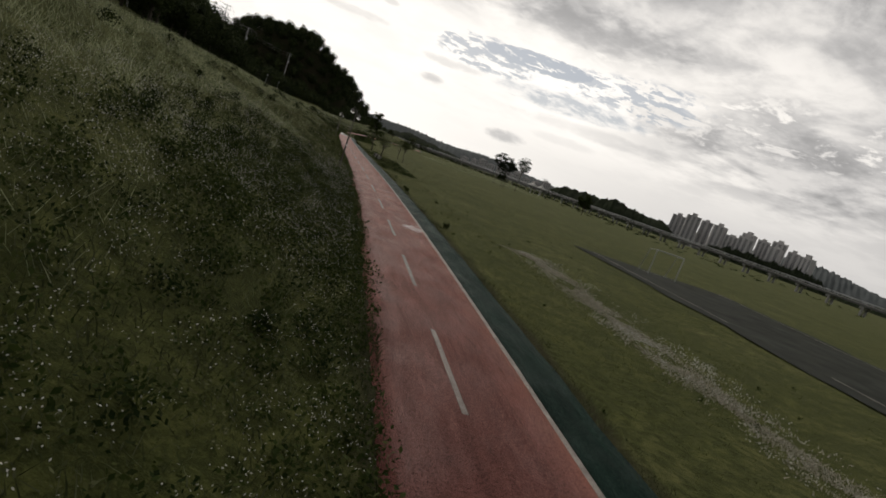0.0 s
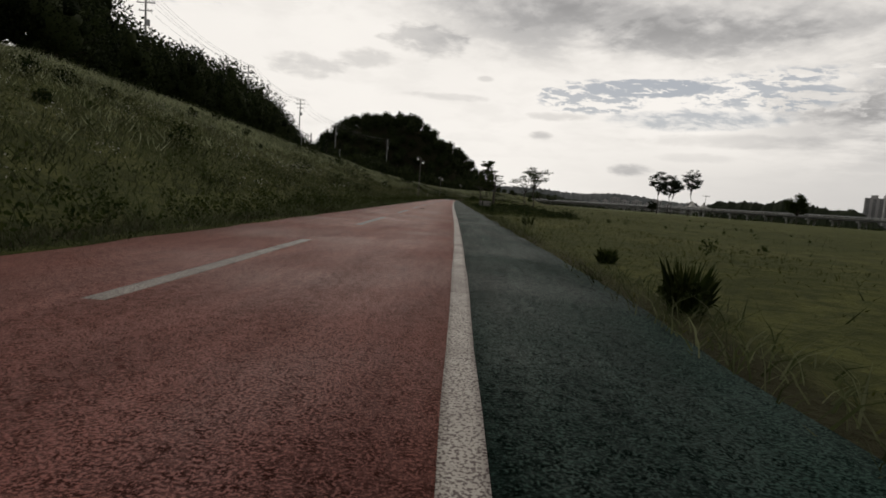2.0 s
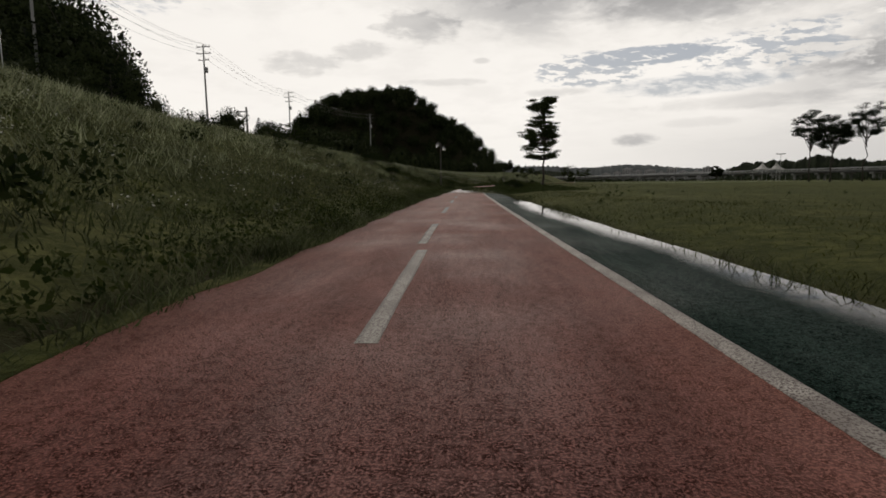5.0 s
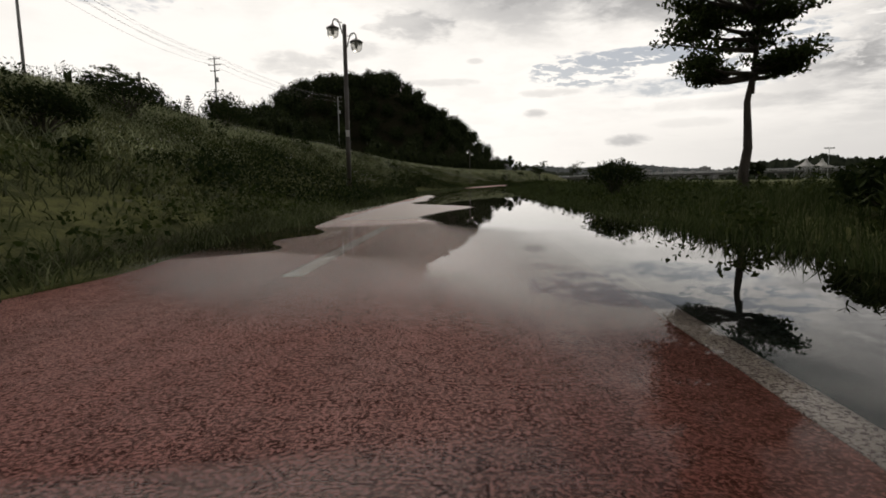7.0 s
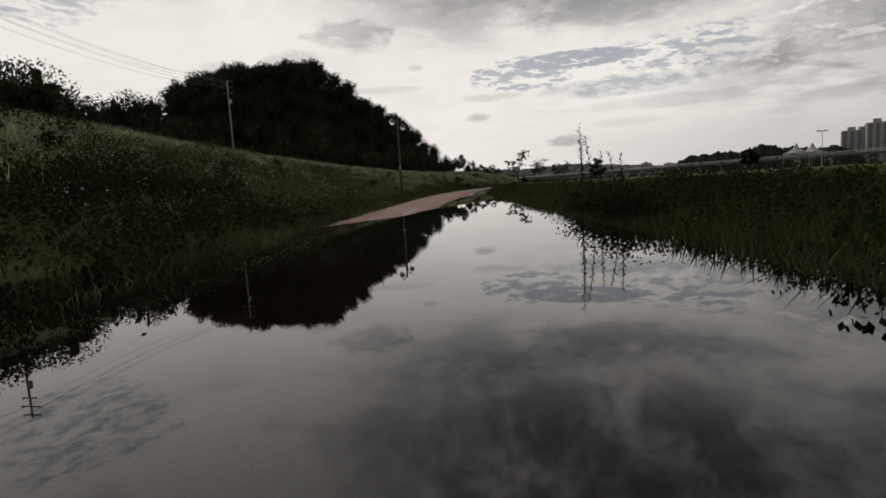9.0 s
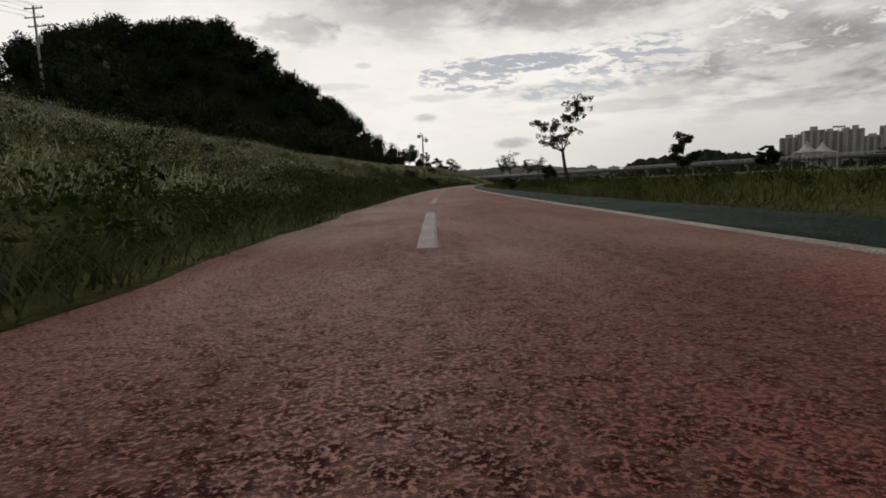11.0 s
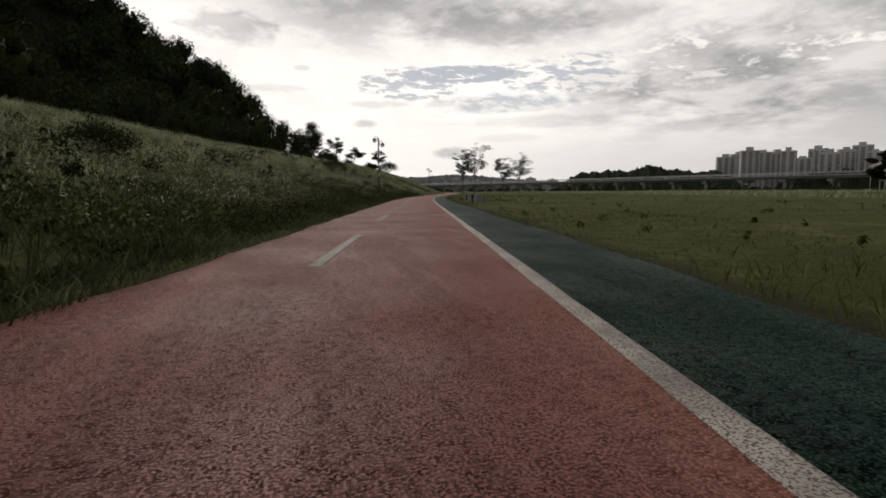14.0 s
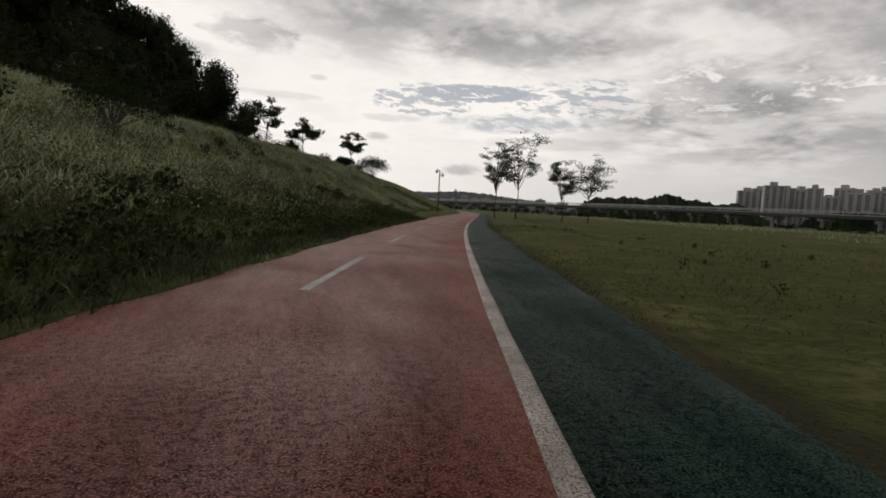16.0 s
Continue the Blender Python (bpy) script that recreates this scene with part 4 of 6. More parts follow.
s, u, k = scatter(1500, 228, 290, -4.5, -12.5, 1.0, 2.2, -0.3, 55.0)
flowers("white_flowers", s, u, RNG.uniform(0.2, 0.4, len(s)), 14, 0.34, 0.03, "pale flowering weeds spread over the bank")
s, u, k = scatter(3400, -12, 26, -3.2, -10.0, 1.2, 1.1, 0.12, 14.0)
flowers("white_flowers", s, u, RNG.uniform(0.3, 0.5, len(s)), 14, 0.26, 0.021, "drifts of tiny white wild flowers among weeds")
s, u, k = scatter(1700, -3, 16, 4.6, 7.4, 1.0, 0.9, -0.45, 6.0)
flowers("white_flowers", s, u, RNG.uniform(0.08, 0.2, len(s)), 9, 0.26, 0.04, "strip of pale flowering weeds across the lawn")


s = RNG.uniform(-7, 17, 26000)
u = 6.0 + 0.35 * smooth_noise(s, s * 0, 3.0, 1.0) + RNG.normal(size=26000) * 0.46
k = smooth_noise(s, u * 2.0, 0.9, 61.0)
s, u = s[k > -0.25], u[k > -0.25]
blades("pale_grass", s, u, RNG.uniform(0.03, 0.12, len(s)), RNG.uniform(0.018, 0.045, len(s)), RNG.uniform(0.5, 1.6, len(s)), M_STRAW, "ragged strip of bleached dead grass across the lawn", True)


def broad_plant(s, u, tall, n, seed, label, lean=0.35, blade=0.05):
    """A single weed: stems with long narrow leaves."""
    rng = np.random.default_rng(seed)
    x, y = along(s, u)
    t = thing("weed_plant", x, y, height(x, y) - 0.02, rng.uniform(0, 360), label, "weed")
    st, lf = bmesh.new(), bmesh.new()
    for _ in range(n):
        a, q = rng.uniform(0, 6.28), rng.uniform(0.2, 1.0) * lean
        h = tall * rng.uniform(0.6, 1.0)
        pts = [Vector((0.1 * math.cos(a) + math.cos(a) * q * h * v * v, 0.1 * math.sin(a) + math.sin(a) * q * h * v * v, h * v)) for v in (0, 0.33, 0.66, 1)]
        tube(st, pts, [0.004, 0.0035, 0.003, 0.002], 5)
        for _ in range(34):
            v = rng.uniform(0.2, 1.0)
            p = pts[0].lerp(pts[3], v)
            b, l = rng.uniform(0, 6.28), rng.uniform(0.05, 0.11)
            d = Vector((math.cos(b), math.sin(b), rng.uniform(0.2, 1.1))).normalized() * l
            w = d.cross(Vector((0, 0, 1))).normalized() * l * blade * 2.2
            lf.faces.new([lf.verts.new(c) for c in (p, p + d * 0.5 + w, p + d, p + d * 0.5 - w)])
    tagged(part("stems", st, M_WEED, t), kind="stuff")
    part("leaves", lf, M_WEED, t)
    return t


def tall_herb(s, u, tall, seed, lean):
    """One upright stem with long narrow leaves set round it, crowded towards the tip."""
    rng = np.random.default_rng(seed)
    x, y = along(s, u)
    t = thing("weed_plant", x, y, height(x, y) - 0.03, rng.uniform(0, 360), "tall single-stemmed herb with narrow leaves at the water's edge", "weed", "tall herbs by the water")
    st, lf = bmesh.new(), bmesh.new()
    pts = [Vector((lean * v * v * tall, 0.02 * math.sin(3 * v), tall * v)) for v in (0, 0.25, 0.5, 0.75, 0.98)]
    tube(st, pts, [0.006, 0.005, 0.0045, 0.0035, 0.0015], 6)
    for i in range(46):
        v = 0.22 + 0.76 * (i / 45) ** 0.8
        p = Vector((lean * v * v * tall, 0.02 * math.sin(3 * v), tall * v))
        a, l = 2.4 * i + rng.uniform(-0.3, 0.3), rng.uniform(0.07, 0.13) * (1.15 - 0.55 * v)
        out, up = Vector((math.cos(a), math.sin(a), 0)), Vector((0, 0, 1))
        m1, tip = p + out * l * 0.45 + up * l * 0.42, p + out * l * 0.85 + up * l * rng.uniform(0.25, 0.6)
        w = out.cross(up) * l * 0.085
        q = [lf.verts.new(c) for c in (p, p + (m1 - p) * 0.5 + w, m1 + w * 0.9, tip, m1 - w * 0.9, p + (m1 - p) * 0.5 - w)]
        lf.faces.new((q[0], q[1], q[2], q[4], q[5]))
        lf.faces.new((q[2], q[3], q[4]))
    part("stem", st, M_WEED, t)
    part("leaves", lf, M_WEED, t)
    return t


for i, (s, u, tall, lean) in enumerate(((153.56, 0.87, 1.13, 0.05), (153.68, 1.05, 1.01, 0.10), (153.89, 0.93, 0.97, 0.04), (153.57, 1.11, 0.84, 0.08), (153.55, 1.25, 0.80, 0.12), (153.13, 1.16, 0.77, 0.06))):
    tall_herb(s, u, tall, 300 + i, lean)
s, u, k = scatter(420, 150.6, 156.5, 1.3, 3.4, 1.0, 0.8, -0.3, 71.0)
s, u = np.append(s, RNG.uniform(152.9, 155.2, 90)), np.append(u, RNG.uniform(1.04, 1.6, 90))
weeds("shore_weeds", s, u, RNG.uniform(0.25, 0.5, len(s)), 60, 0.04, M_SHRUB, "dense dark weeds at the edge of the water", 0.6)
for s, u, tall, n, seed in ((121.0, 1.5, 0.5, 6, 5), (124.0, 1.6, 0.5, 6, 6), (128.5, 1.5, 0.45, 7, 7),
                            (117.2, 1.9, 0.5, 7, 8), (141.0, 1.4, 0.5, 6, 9), (47.0, 1.7, 0.42, 6, 10), (50.2, 2.3, 0.4, 6, 11), (203.5, 2.1, 0.45, 6, 12), (207.0, 1.9, 0.5, 6, 13), (226.0, 1.9, 0.45, 6, 14),
                            (38.0, 1.6, 0.3, 6, 15), (16.4, 1.6, 0.34, 18, 22), (134.0, 1.5, 0.45, 6, 16), (70.0, -4.2, 0.6, 6, 17), (214.0, -3.9, 1.1, 8, 18), (217.0, -4.0, 1.0, 8, 19), (211.0, -4.3, 1.0, 8, 20), (212.5, -5.6, 1.2, 9, 23), (215.4, -6.4, 1.3, 9, 24), (218.6, -5.4, 1.2, 9, 25), (213.6, -7.6, 1.3, 10, 26), (220.5, -4.6, 1.1, 8, 27)):
    broad_plant(s, u, tall, n, seed, "tall leafy weed in the grass beside the path")


def by_path(s, u):
    x, y = along(s, u)
    return float(x), float(y)


def tuft(s, u, wide, tall, seed, label):
    """A ragged clump of unmown grass and weeds: bent blades and small leaves from one root."""
    rng = np.random.default_rng(seed)
    x, y = by_path(s, u)
    t = thing("weed_clump", x, y, height(x, y) - 0.02, 0, label, "weed", "clumps of weeds beside the footpath")
    n = 150
    a, r = rng.uniform(0, 6.28, n), wide * 0.32 * np.sqrt(rng.random(n))
    h, q = tall * rng.uniform(0.45, 1.05, n), wide * rng.uniform(0.05, 0.42, n)
    foot = np.stack([r * np.cos(a), r * np.sin(a), 0 * r], 1)
    out = np.stack([np.cos(a + rng.normal(size=n) * 0.5), np.sin(a), 0 * a], 1)
    side = np.stack([-np.sin(a), np.cos(a), 0 * a], 1) * rng.uniform(0.004, 0.009, n)[:, None]
    mid = foot + out * (q * 0.35)[:, None] + np.stack([0 * h, 0 * h, h * 0.62], 1)
    tip = foot + out * q[:, None] + np.stack([0 * h, 0 * h, h], 1)
    co = np.stack([foot - side, foot + side, mid + side, tip, mid - side], 1).reshape(-1, 3)
    k = np.arange(n)[:, None] * 5
    tagged(mesh_object("blades", arrays("blades", co, k + np.arange(5)), M_WEED, t), kind="stuff")
    c = np.stack([r * np.cos(a) * 1.3, r * np.sin(a) * 1.3, h * 0.55], 1)[:60]
    co, f = leaf_cloud(c, wide * 0.16, 16, 0.035, 0.9, rng)
    mesh_object("leaves", arrays("leaves", co, f), M_WEED, t)
    return t


for s, u, wide, tall, seed in ((29.25, 1.3, 0.3, 0.32, 83), (75.1, 1.35, 0.26, 0.26, 84), (48.6, 1.5, 0.34, 0.3, 65), (202.6, 1.2, 0.3, 0.34, 64), (203.9, 1.35, 0.2, 0.18, 81), (204.6, 1.3, 0.26, 0.28, 63), (206.4, 1.4, 0.34, 0.26, 86), (208.3, 1.4, 0.26, 0.24, 85), (212.8, 1.6, 0.3, 0.3, 87), (31.6, 1.5, 0.2, 0.18, 88), (27.4, 3.2, 0.2, 0.14, 89)):
    tuft(s, u, wide, tall, seed, "ragged dark clump of weeds at the edge of the lawn")


# ---------------- trees ----------------
def limb_tree(seed, tall, clear, girth, crown_r, limbs, leaf, per, lift=0.45, bend=0.0, flat=0.45, fork=3, leader=False):
    """A young broadleaf tree: stem and limbs as one tapered mesh, leaves as another."""
    rng = np.random.default_rng(seed)
    wood = bmesh.new()
    k = [(0, 0, -0.1)]
    for i in range(1, 6):
        v = i / 5
        w = 0.004 if leader else 0.016
        k.append((bend * math.sin(v * 2.6) * tall * 0.25 + rng.normal() * w * tall, rng.normal() * w * tall, clear * v * 1.15))
    tube(wood, k, [girth * (1.25 if i == 0 else 1 - 0.11 * i) for i in range(6)], 8)
    top, tips = Vector(k[-1]), []
    for i in range(limbs):
        a = 2.4 * i + rng.uniform(-0.4, 0.4)
        r = crown_r * rng.uniform(0.45, 1.0) * (1.0 + 0.35 * math.cos(a - seed))
        h = (tall - clear) * rng.uniform(0.06 if leader else 0.2, 1.0)
        if i == 0:
            r, h = crown_r * 0.15, tall - clear
        start = top.lerp(Vector(k[3]), rng.uniform(0, 0.6))
        if leader:
            start = Vector((top.x, top.y, clear + (h * 0.75 if i else 0)))
            r *= 0.3 + 0.7 * math.sin(math.pi * min(0.96, 0.2 + 0.72 * h / (tall - clear)))
        end = Vector((top.x + math.cos(a) * r, top.y + math.sin(a) * r, clear + h))
        m1 = start.lerp(end, 0.45) + Vector((rng.normal() * 0.06, rng.normal() * 0.06, -lift * 0.15 * (1 - h / tall)))
        tube(wood, [start, m1, end], [girth * 0.5, girth * 0.33, girth * 0.1], 6)
        tips.append(end)
        for _ in range(fork):
            b0 = m1.lerp(end, rng.uniform(0.1, 0.9))
            d = Vector((math.cos(a + rng.normal() * 0.9), math.sin(a + rng.normal() * 0.9), rng.uniform(0.0, 0.8))) * crown_r * rng.uniform(0.25, 0.5)
            tube(wood, [b0, b0 + d * 0.6 + Vector((0, 0, 0.03)), b0 + d], [girth * 0.2, girth * 0.13, girth * 0.05], 5)
            tips.append(b0 + d)
            tips.append(b0 + d * 0.55)
    co, f = leaf_cloud([tuple(t) for t in tips], crown_r * 0.3, per, leaf, flat, rng)
    return wood, arrays("crown", co, f)


def shaped_tree(seed, fork, girth, lean, ends, puff, leaf, per, flat=0.32):
    """A young tree with limbs of its own habit. fork: height of the fork; ends: limb ends across and above it."""
    rng = np.random.default_rng(seed)
    wood = bmesh.new()
    top = Vector((lean, 0, fork))
    tube(wood, [(0, 0, -0.1), (lean * 0.2 + girth * 0.3, 0, fork * 0.3), (lean * 0.45 - girth * 0.3, 0.02, fork * 0.65), top], [girth * 1.3, girth, girth * 0.85, girth * 0.75], 9)
    tips, joints = [], []
    for k, (dx, dz) in enumerate(sorted(ends, key=lambda e: e[0] ** 2 + e[1] ** 2)):
        e = top + Vector((dx, float(rng.uniform(-0.5, 0.5)) * (0.4 + abs(dx)), dz))
        below = [j for j in joints if j[0].z < e.z - 0.05]
        root, r = min(below, key=lambda j: (j[0] - e).length) if below and k > 3 else (top - Vector((0, 0, 0.05 * (k % 4))), girth * 0.5)
        if (root - e).length > (top - e).length:
            root, r = top, girth * 0.5
        gap = e - root
        m0 = root.lerp(e, 0.3) + Vector((gap.x * 0.08, float(rng.normal()) * 0.05, gap.z * 0.04))
        m1 = root.lerp(e, 0.65) + Vector((-gap.x * 0.08, float(rng.normal()) * 0.05, gap.z * 0.06 + 0.03))
        tube(wood, [root, m0, m1, e], [r, r * 0.72, r * 0.45, r * 0.14], 6)
        joints += [(m0, r * 0.66), (m1, r * 0.42)]
        tips.append(e)
        for _ in range(7):
            b0 = m0.lerp(e, float(rng.uniform(0.2, 0.98)))
            d = Vector((float(rng.normal()), float(rng.normal()), float(rng.uniform(-0.2, 0.45)))) * puff * 0.8
            tube(wood, [b0, b0 + d * 0.5 + Vector((0, 0, 0.02)), b0 + d], [r * 0.2, r * 0.12, r * 0.05], 4)
            tips.append(b0 + d)
    co, f = leaf_cloud([tuple(t) for t in tips], puff * 0.6, int(per * 0.6), leaf * 0.78, flat, rng)
    return wood, arrays("crown", co, f)


def plant_tree(name, x, y, turn, made, label, group="", bark=None, leaves=None, category="tree"):
    t = thing(name, x, y, height(x, y) - 0.05, turn, label, category, group)
    part("trunk", made[0], bark or M_BARK, t, smooth=True)
    mesh_object("crown", made[1], leaves or M_TREE, t)
    return t


young = "young trees on the lawn"
for s, u, seed, tall, clear, girth, r, limbs, leaf, per, bend, label in (
        (72.6, 6.8, 22, 3.4, 1.5, 0.06, 1.15, 8, 0.11, 30, 0.05, "young tree with thin spreading limbs and sparse leaves"),
        (79.3, 6.95, 23, 2.9, 1.35, 0.055, 1.15, 7, 0.10, 26, 0.1, "small young tree with a flat open crown"),
        (125.5, 5.05, 27, 7.3, 2.05, 0.115, 1.35, 54, 0.10, 84, 0.0, "lawn tree with a straight dark trunk and tall oval crown"),
        (218.5, 13.8, 29, 2.8, 0.8, 0.06, 0.9, 9, 0.14, 70, 0.0, "young tree with a dense upright crown")):
    x, y = by_path(s, u)
    plant_tree("tree", x, y, seed * 40.0 + (73.0 if seed == 27 else 0.0), limb_tree(seed, tall, clear, girth, r, limbs, leaf, per, bend=bend, leader=seed > 26, flat=0.3 if seed == 27 else 0.85 if seed > 27 else 0.35), label, young)
for s, u, turn, made, label in (
        (67.0, 2.95, 0, shaped_tree(21, 1.45, 0.095, 0.12, ((-0.65, 0.4), (-0.45, 0.2), (-0.38, 0.55), (-0.15, 0.65), (0.05, 0.8), (0.5, 0.5), (0.7, 0.35), (0.3, 0.85), (-0.3, -0.25)), 0.26, 0.09, 34), "young tree with a thick crooked trunk and sparse crown"),
        (81.0, 2.68, 0, shaped_tree(24, 1.5, 0.085, -0.11, ((-0.93, 0.35), (-0.55, 0.57), (-0.33, 0.95), (-0.33, 1.4), (0.1, 1.05), (0.55, 1.5), (0.55, 1.8), (0.9, 1.5), (0.85, 1.8), (1.15, 1.85), (1.2, 1.55),
                                                             (1.1, 1.3), (0.87, 1.15), (1.1, 0.62), (1.35, 0.75), (0.65, 0.85), (0.4, 0.4)), 0.26, 0.09, 62), "young tree with a lopsided crown in flat leafy layers"),
        (206.3, 4.0, 0, shaped_tree(28, 1.5, 0.085, -0.18, ((-0.92, 1.0), (-1.0, 1.3), (-0.46, 0.65), (-0.28, 1.2), (-0.64, 0.37), (0.0, 0.65), (0.18, 1.4), (0.46, 1.0), (0.55, 1.55), (0.46, 2.0), (1.0, 2.25), (0.74, 1.75)), 0.27, 0.12, 60, 0.8), "leaning young tree with a clumpy dark crown")):
    plant_tree("tree", *by_path(s, u), turn, made, label, young)
x, y = -28.8, 149.6
plant_tree("tree", x, y, 0, shaped_tree(55, 2.6, 0.12, 0.2, ((-2.0, 1.1), (-1.2, 1.5), (-0.4, 1.9), (0.5, 1.7), (1.2, 1.3), (2.0, 0.9), (0.0, 1.2), (-1.5, 0.7), (1.5, 0.4)), 0.6, 0.18, 60, 0.25), "small tree with a flat spreading crown on the bank top", "trees on the bank")
# taller trees further along
for x, y, seed, tall, r, label in ((32.7, 314.5, 31, 7.4, 1.7, "tall thin tree beyond the bend of the path"), (31.4, 316.5, 35, 6.6, 1.4, "slender tree beside a taller one"),
                                   (38.1, 316.3, 32, 5.4, 1.4, "open-crowned tree on the field"), (40.6, 315.8, 33, 6.2, 1.9, "spreading tree on the field")):
    plant_tree("tree", x, y, seed * 33.0, limb_tree(seed, tall * 1.06, tall * 0.4, 0.06, r, 18, 0.13, 34, flat=0.4), label, "trees beyond the bend")
plant_tree("tree", 74.0, 156.0, 0, limb_tree(34, 6.6, 2.2, 0.12, 2.1, 24, 0.2, 90, flat=0.8), "dark round-crowned tree far out on the lawn", "trees beyond the bend")
for i, (dx, dy, tall) in enumerate(((-4.2, 0.0, 10.4), (-0.3, 1.5, 9.8), (3.6, 0.4, 11.4), (-2.2, -1.5, 9.2))):
    plant_tree("pine_tree", 49.0 + dx, 164.0 + dy, i * 70.0, limb_tree(40 + i, tall, tall * 0.5, 0.1, 2.1, 16, 0.15, 90, flat=0.45), "dark pine with a bare trunk and flat-topped crown", "pines on the far lawn", leaves=M_PINE)
# small trees on the bank crest beyond the last lamp
for x, y, seed, tall, r, mats, label in ((13.9, 311.0, 51, 2.7, 1.2, M_TREE, "sapling with a thin stem and flat crown on the bank"), (17.8, 315.5, 52, 3.4, 1.0, M_TREE, "sapling with an open crown on the bank"),
                                         (11.3, 310.6, 53, 3.4, 1.3, M_TREE, "small tree with a flat open crown on the bank"), (7.4, 309.0, 54, 5.0, 2.1, M_WOODS, "dark dense tree on the bank")):
    plant_tree("tree", x, y, seed * 20.0, limb_tree(seed, tall, tall * (0.42 if mats is M_TREE else 0.2), 0.05, r, 9 if mats is M_TREE else 16, 0.15, 40 if mats is M_TREE else 130, flat=0.5 if mats is M_TREE else 0.9), label, "trees on the bank", leaves=mats)


def shrub(x, y, wide, tall, seed, label, n=16, leaf=0.1, per=70, mat=None, group=""):
    rng = np.random.default_rng(seed)
    t = thing("shrub", x, y, height(x, y) - 0.05, 0, label, "shrub", group)
    w, c = bmesh.new(), []
    for i in range(n):
        a, r = 2.4 * i, wide * 0.5 * math.sqrt((i + 0.5) / n) * rng.uniform(0.7, 1.0)
        h = tall * (0.35 + 0.5 * (1 - (r / (wide * 0.5)) ** 2) * rng.uniform(0.7, 1.0))
        e = (r * math.cos(a), r * math.sin(a), h)
        tube(w, [(0, 0, 0), (e[0] * 0.4, e[1] * 0.4, h * 0.5), e], [0.02, 0.014, 0.005], 5)
        c.append(e)
    tagged(part("stems", w, M_BARK, t), kind="stuff")
    co, f = leaf_cloud(c, wide * 0.2, per, leaf, 0.8, rng)
    mesh_object("leaves", arrays("leaves", co, f), mat or M_WEED, t)
    return t


for s, u, wide, tall, seed, label in ((126.4, 2.6, 1.4, 0.8, 61, "round leafy shrub at the edge of the water"), (215.1, 4.6, 0.9, 1.3, 62, "upright leafy shrub on the lawn"),
                                      (219.5, 2.6, 0.8, 0.4, 66, "low dark shrub beside the footpath"), (118.0, 2.6, 0.9, 0.5, 67, "leafy shrub in tall grass"), 
                                      (228.5, 2.9, 1.3, 0.6, 69, "flowering shrub beside the footpath"), (222.3, -3.15, 1.15, 0.8, 70, "dense dark shrub at the foot of the lamp"), (128.0, -10.0, 1.8, 1.2, 75, "dark round bush on the slope of the bank"), (135.6, -11.0, 2.1, 1.3, 76, "dark round bush on the slope of the bank"), (121.5, -7.0, 1.2, 0.8, 77, "low dark bush on the slope of the bank"), (247.0, -8.0, 1.6, 0.9, 78, "low dark bush on the slope of the bank"), (236.0, -6.5, 1.3, 0.8, 79, "low dark bush on the slope of the bank"), (284.0, -9.5, 2.2, 1.4, 80, "dark round bush on the slope of the bank"),
                                      (220.7, -2.85, 0.6, 0.62, 82, "dense weedy shrub leaning over the path edge")):
    shrub(*by_path(s, u), wide, tall, seed, label, 22, 0.06, 150, M_SHRUB)
for x, y, wide, tall, seed in ((20.6, 325.0, 3.4, 2.6, 71), (17.6, 322.0, 2.0, 1.3, 72), (9.8, 307.5, 2.2, 1.6, 73)):
    shrub(x, y, wide, tall, seed, "dark rounded bush on the bank", 24, 0.14, 120, M_WOODS)


# woodland: a few crowns, planted many times
def wood_tree(seed, tall, r):
    """A broad woodland tree: a crown of leafy lumps round a stem."""
    rng = np.random.default_rng(seed)
    w = bmesh.new()
    tube(w, [(0, 0, -0.5), (rng.normal() * 0.1, rng.normal() * 0.1, tall * 0.4), (rng.normal() * 0.2, 0, tall * 0.85)], [0.2, 0.15, 0.05], 7)
    c, sp = [], []
    core = bmesh.new()
    for i in range(30):
        a, v = 2.4 * i, 1 - 2 * (i + 0.5) / 30
        q = math.sqrt(1 - v * v)
        k = rng.uniform(0.55, 0.9)
        p = Vector((r * q * k * math.cos(a), r * q * k * math.sin(a), tall * (0.58 + 0.36 * v * k / 0.8)))
        c.append(tuple(p))
        sp.append(r * rng.uniform(0.26, 0.42))
        tube(w, [(0, 0, max(p.z * 0.7, 0.3)), p], [0.05, 0.015], 4)
        if i % 2 == 0:
            bmesh.ops.create_icosphere(core, subdivisions=1, radius=sp[-1] * 0.46, matrix=Matrix.Translation(p * 0.86 + Vector((0, 0, tall * 0.07))))
    bmesh.ops.create_icosphere(core, subdivisions=2, radius=r * 0.55, matrix=Matrix.Translation((0, 0, tall * 0.56)) @ Matrix.Diagonal((1, 1, tall / r * 0.5, 1)))
    for v in core.verts:
        v.co *= float(rng.uniform(0.86, 1.06))
    co, f = leaf_cloud(c, [q * 1.12 for q in sp], 104, 0.27, 0.9, rng)
    return w, arrays("crown", co, f), core


def forest_kinds():
    kinds = []
    for seed, tall, r in ((81, 7.6, 3.2), (82, 8.6, 3.5), (83, 6.8, 3.1), (84, 9.4, 3.2), (85, 6.0, 2.7)):
        t = thing("woodland_tree", 0, -30 - seed, 0, 0, "dark leafy woodland tree with a ragged crown", "tree", "woods above the embankment")
        w, crown, core = wood_tree(seed, tall, r)
        part("trunk", w, M_BARK, t)
        mesh_object("crown", crown, M_WOODS, t)
        part("inner_crown", core, M_WOODS, t, smooth=True)
        kinds.append(t)
    return kinds


WOOD_RNG = np.random.default_rng(11)
kinds = forest_kinds()
used = [False] * len(kinds)


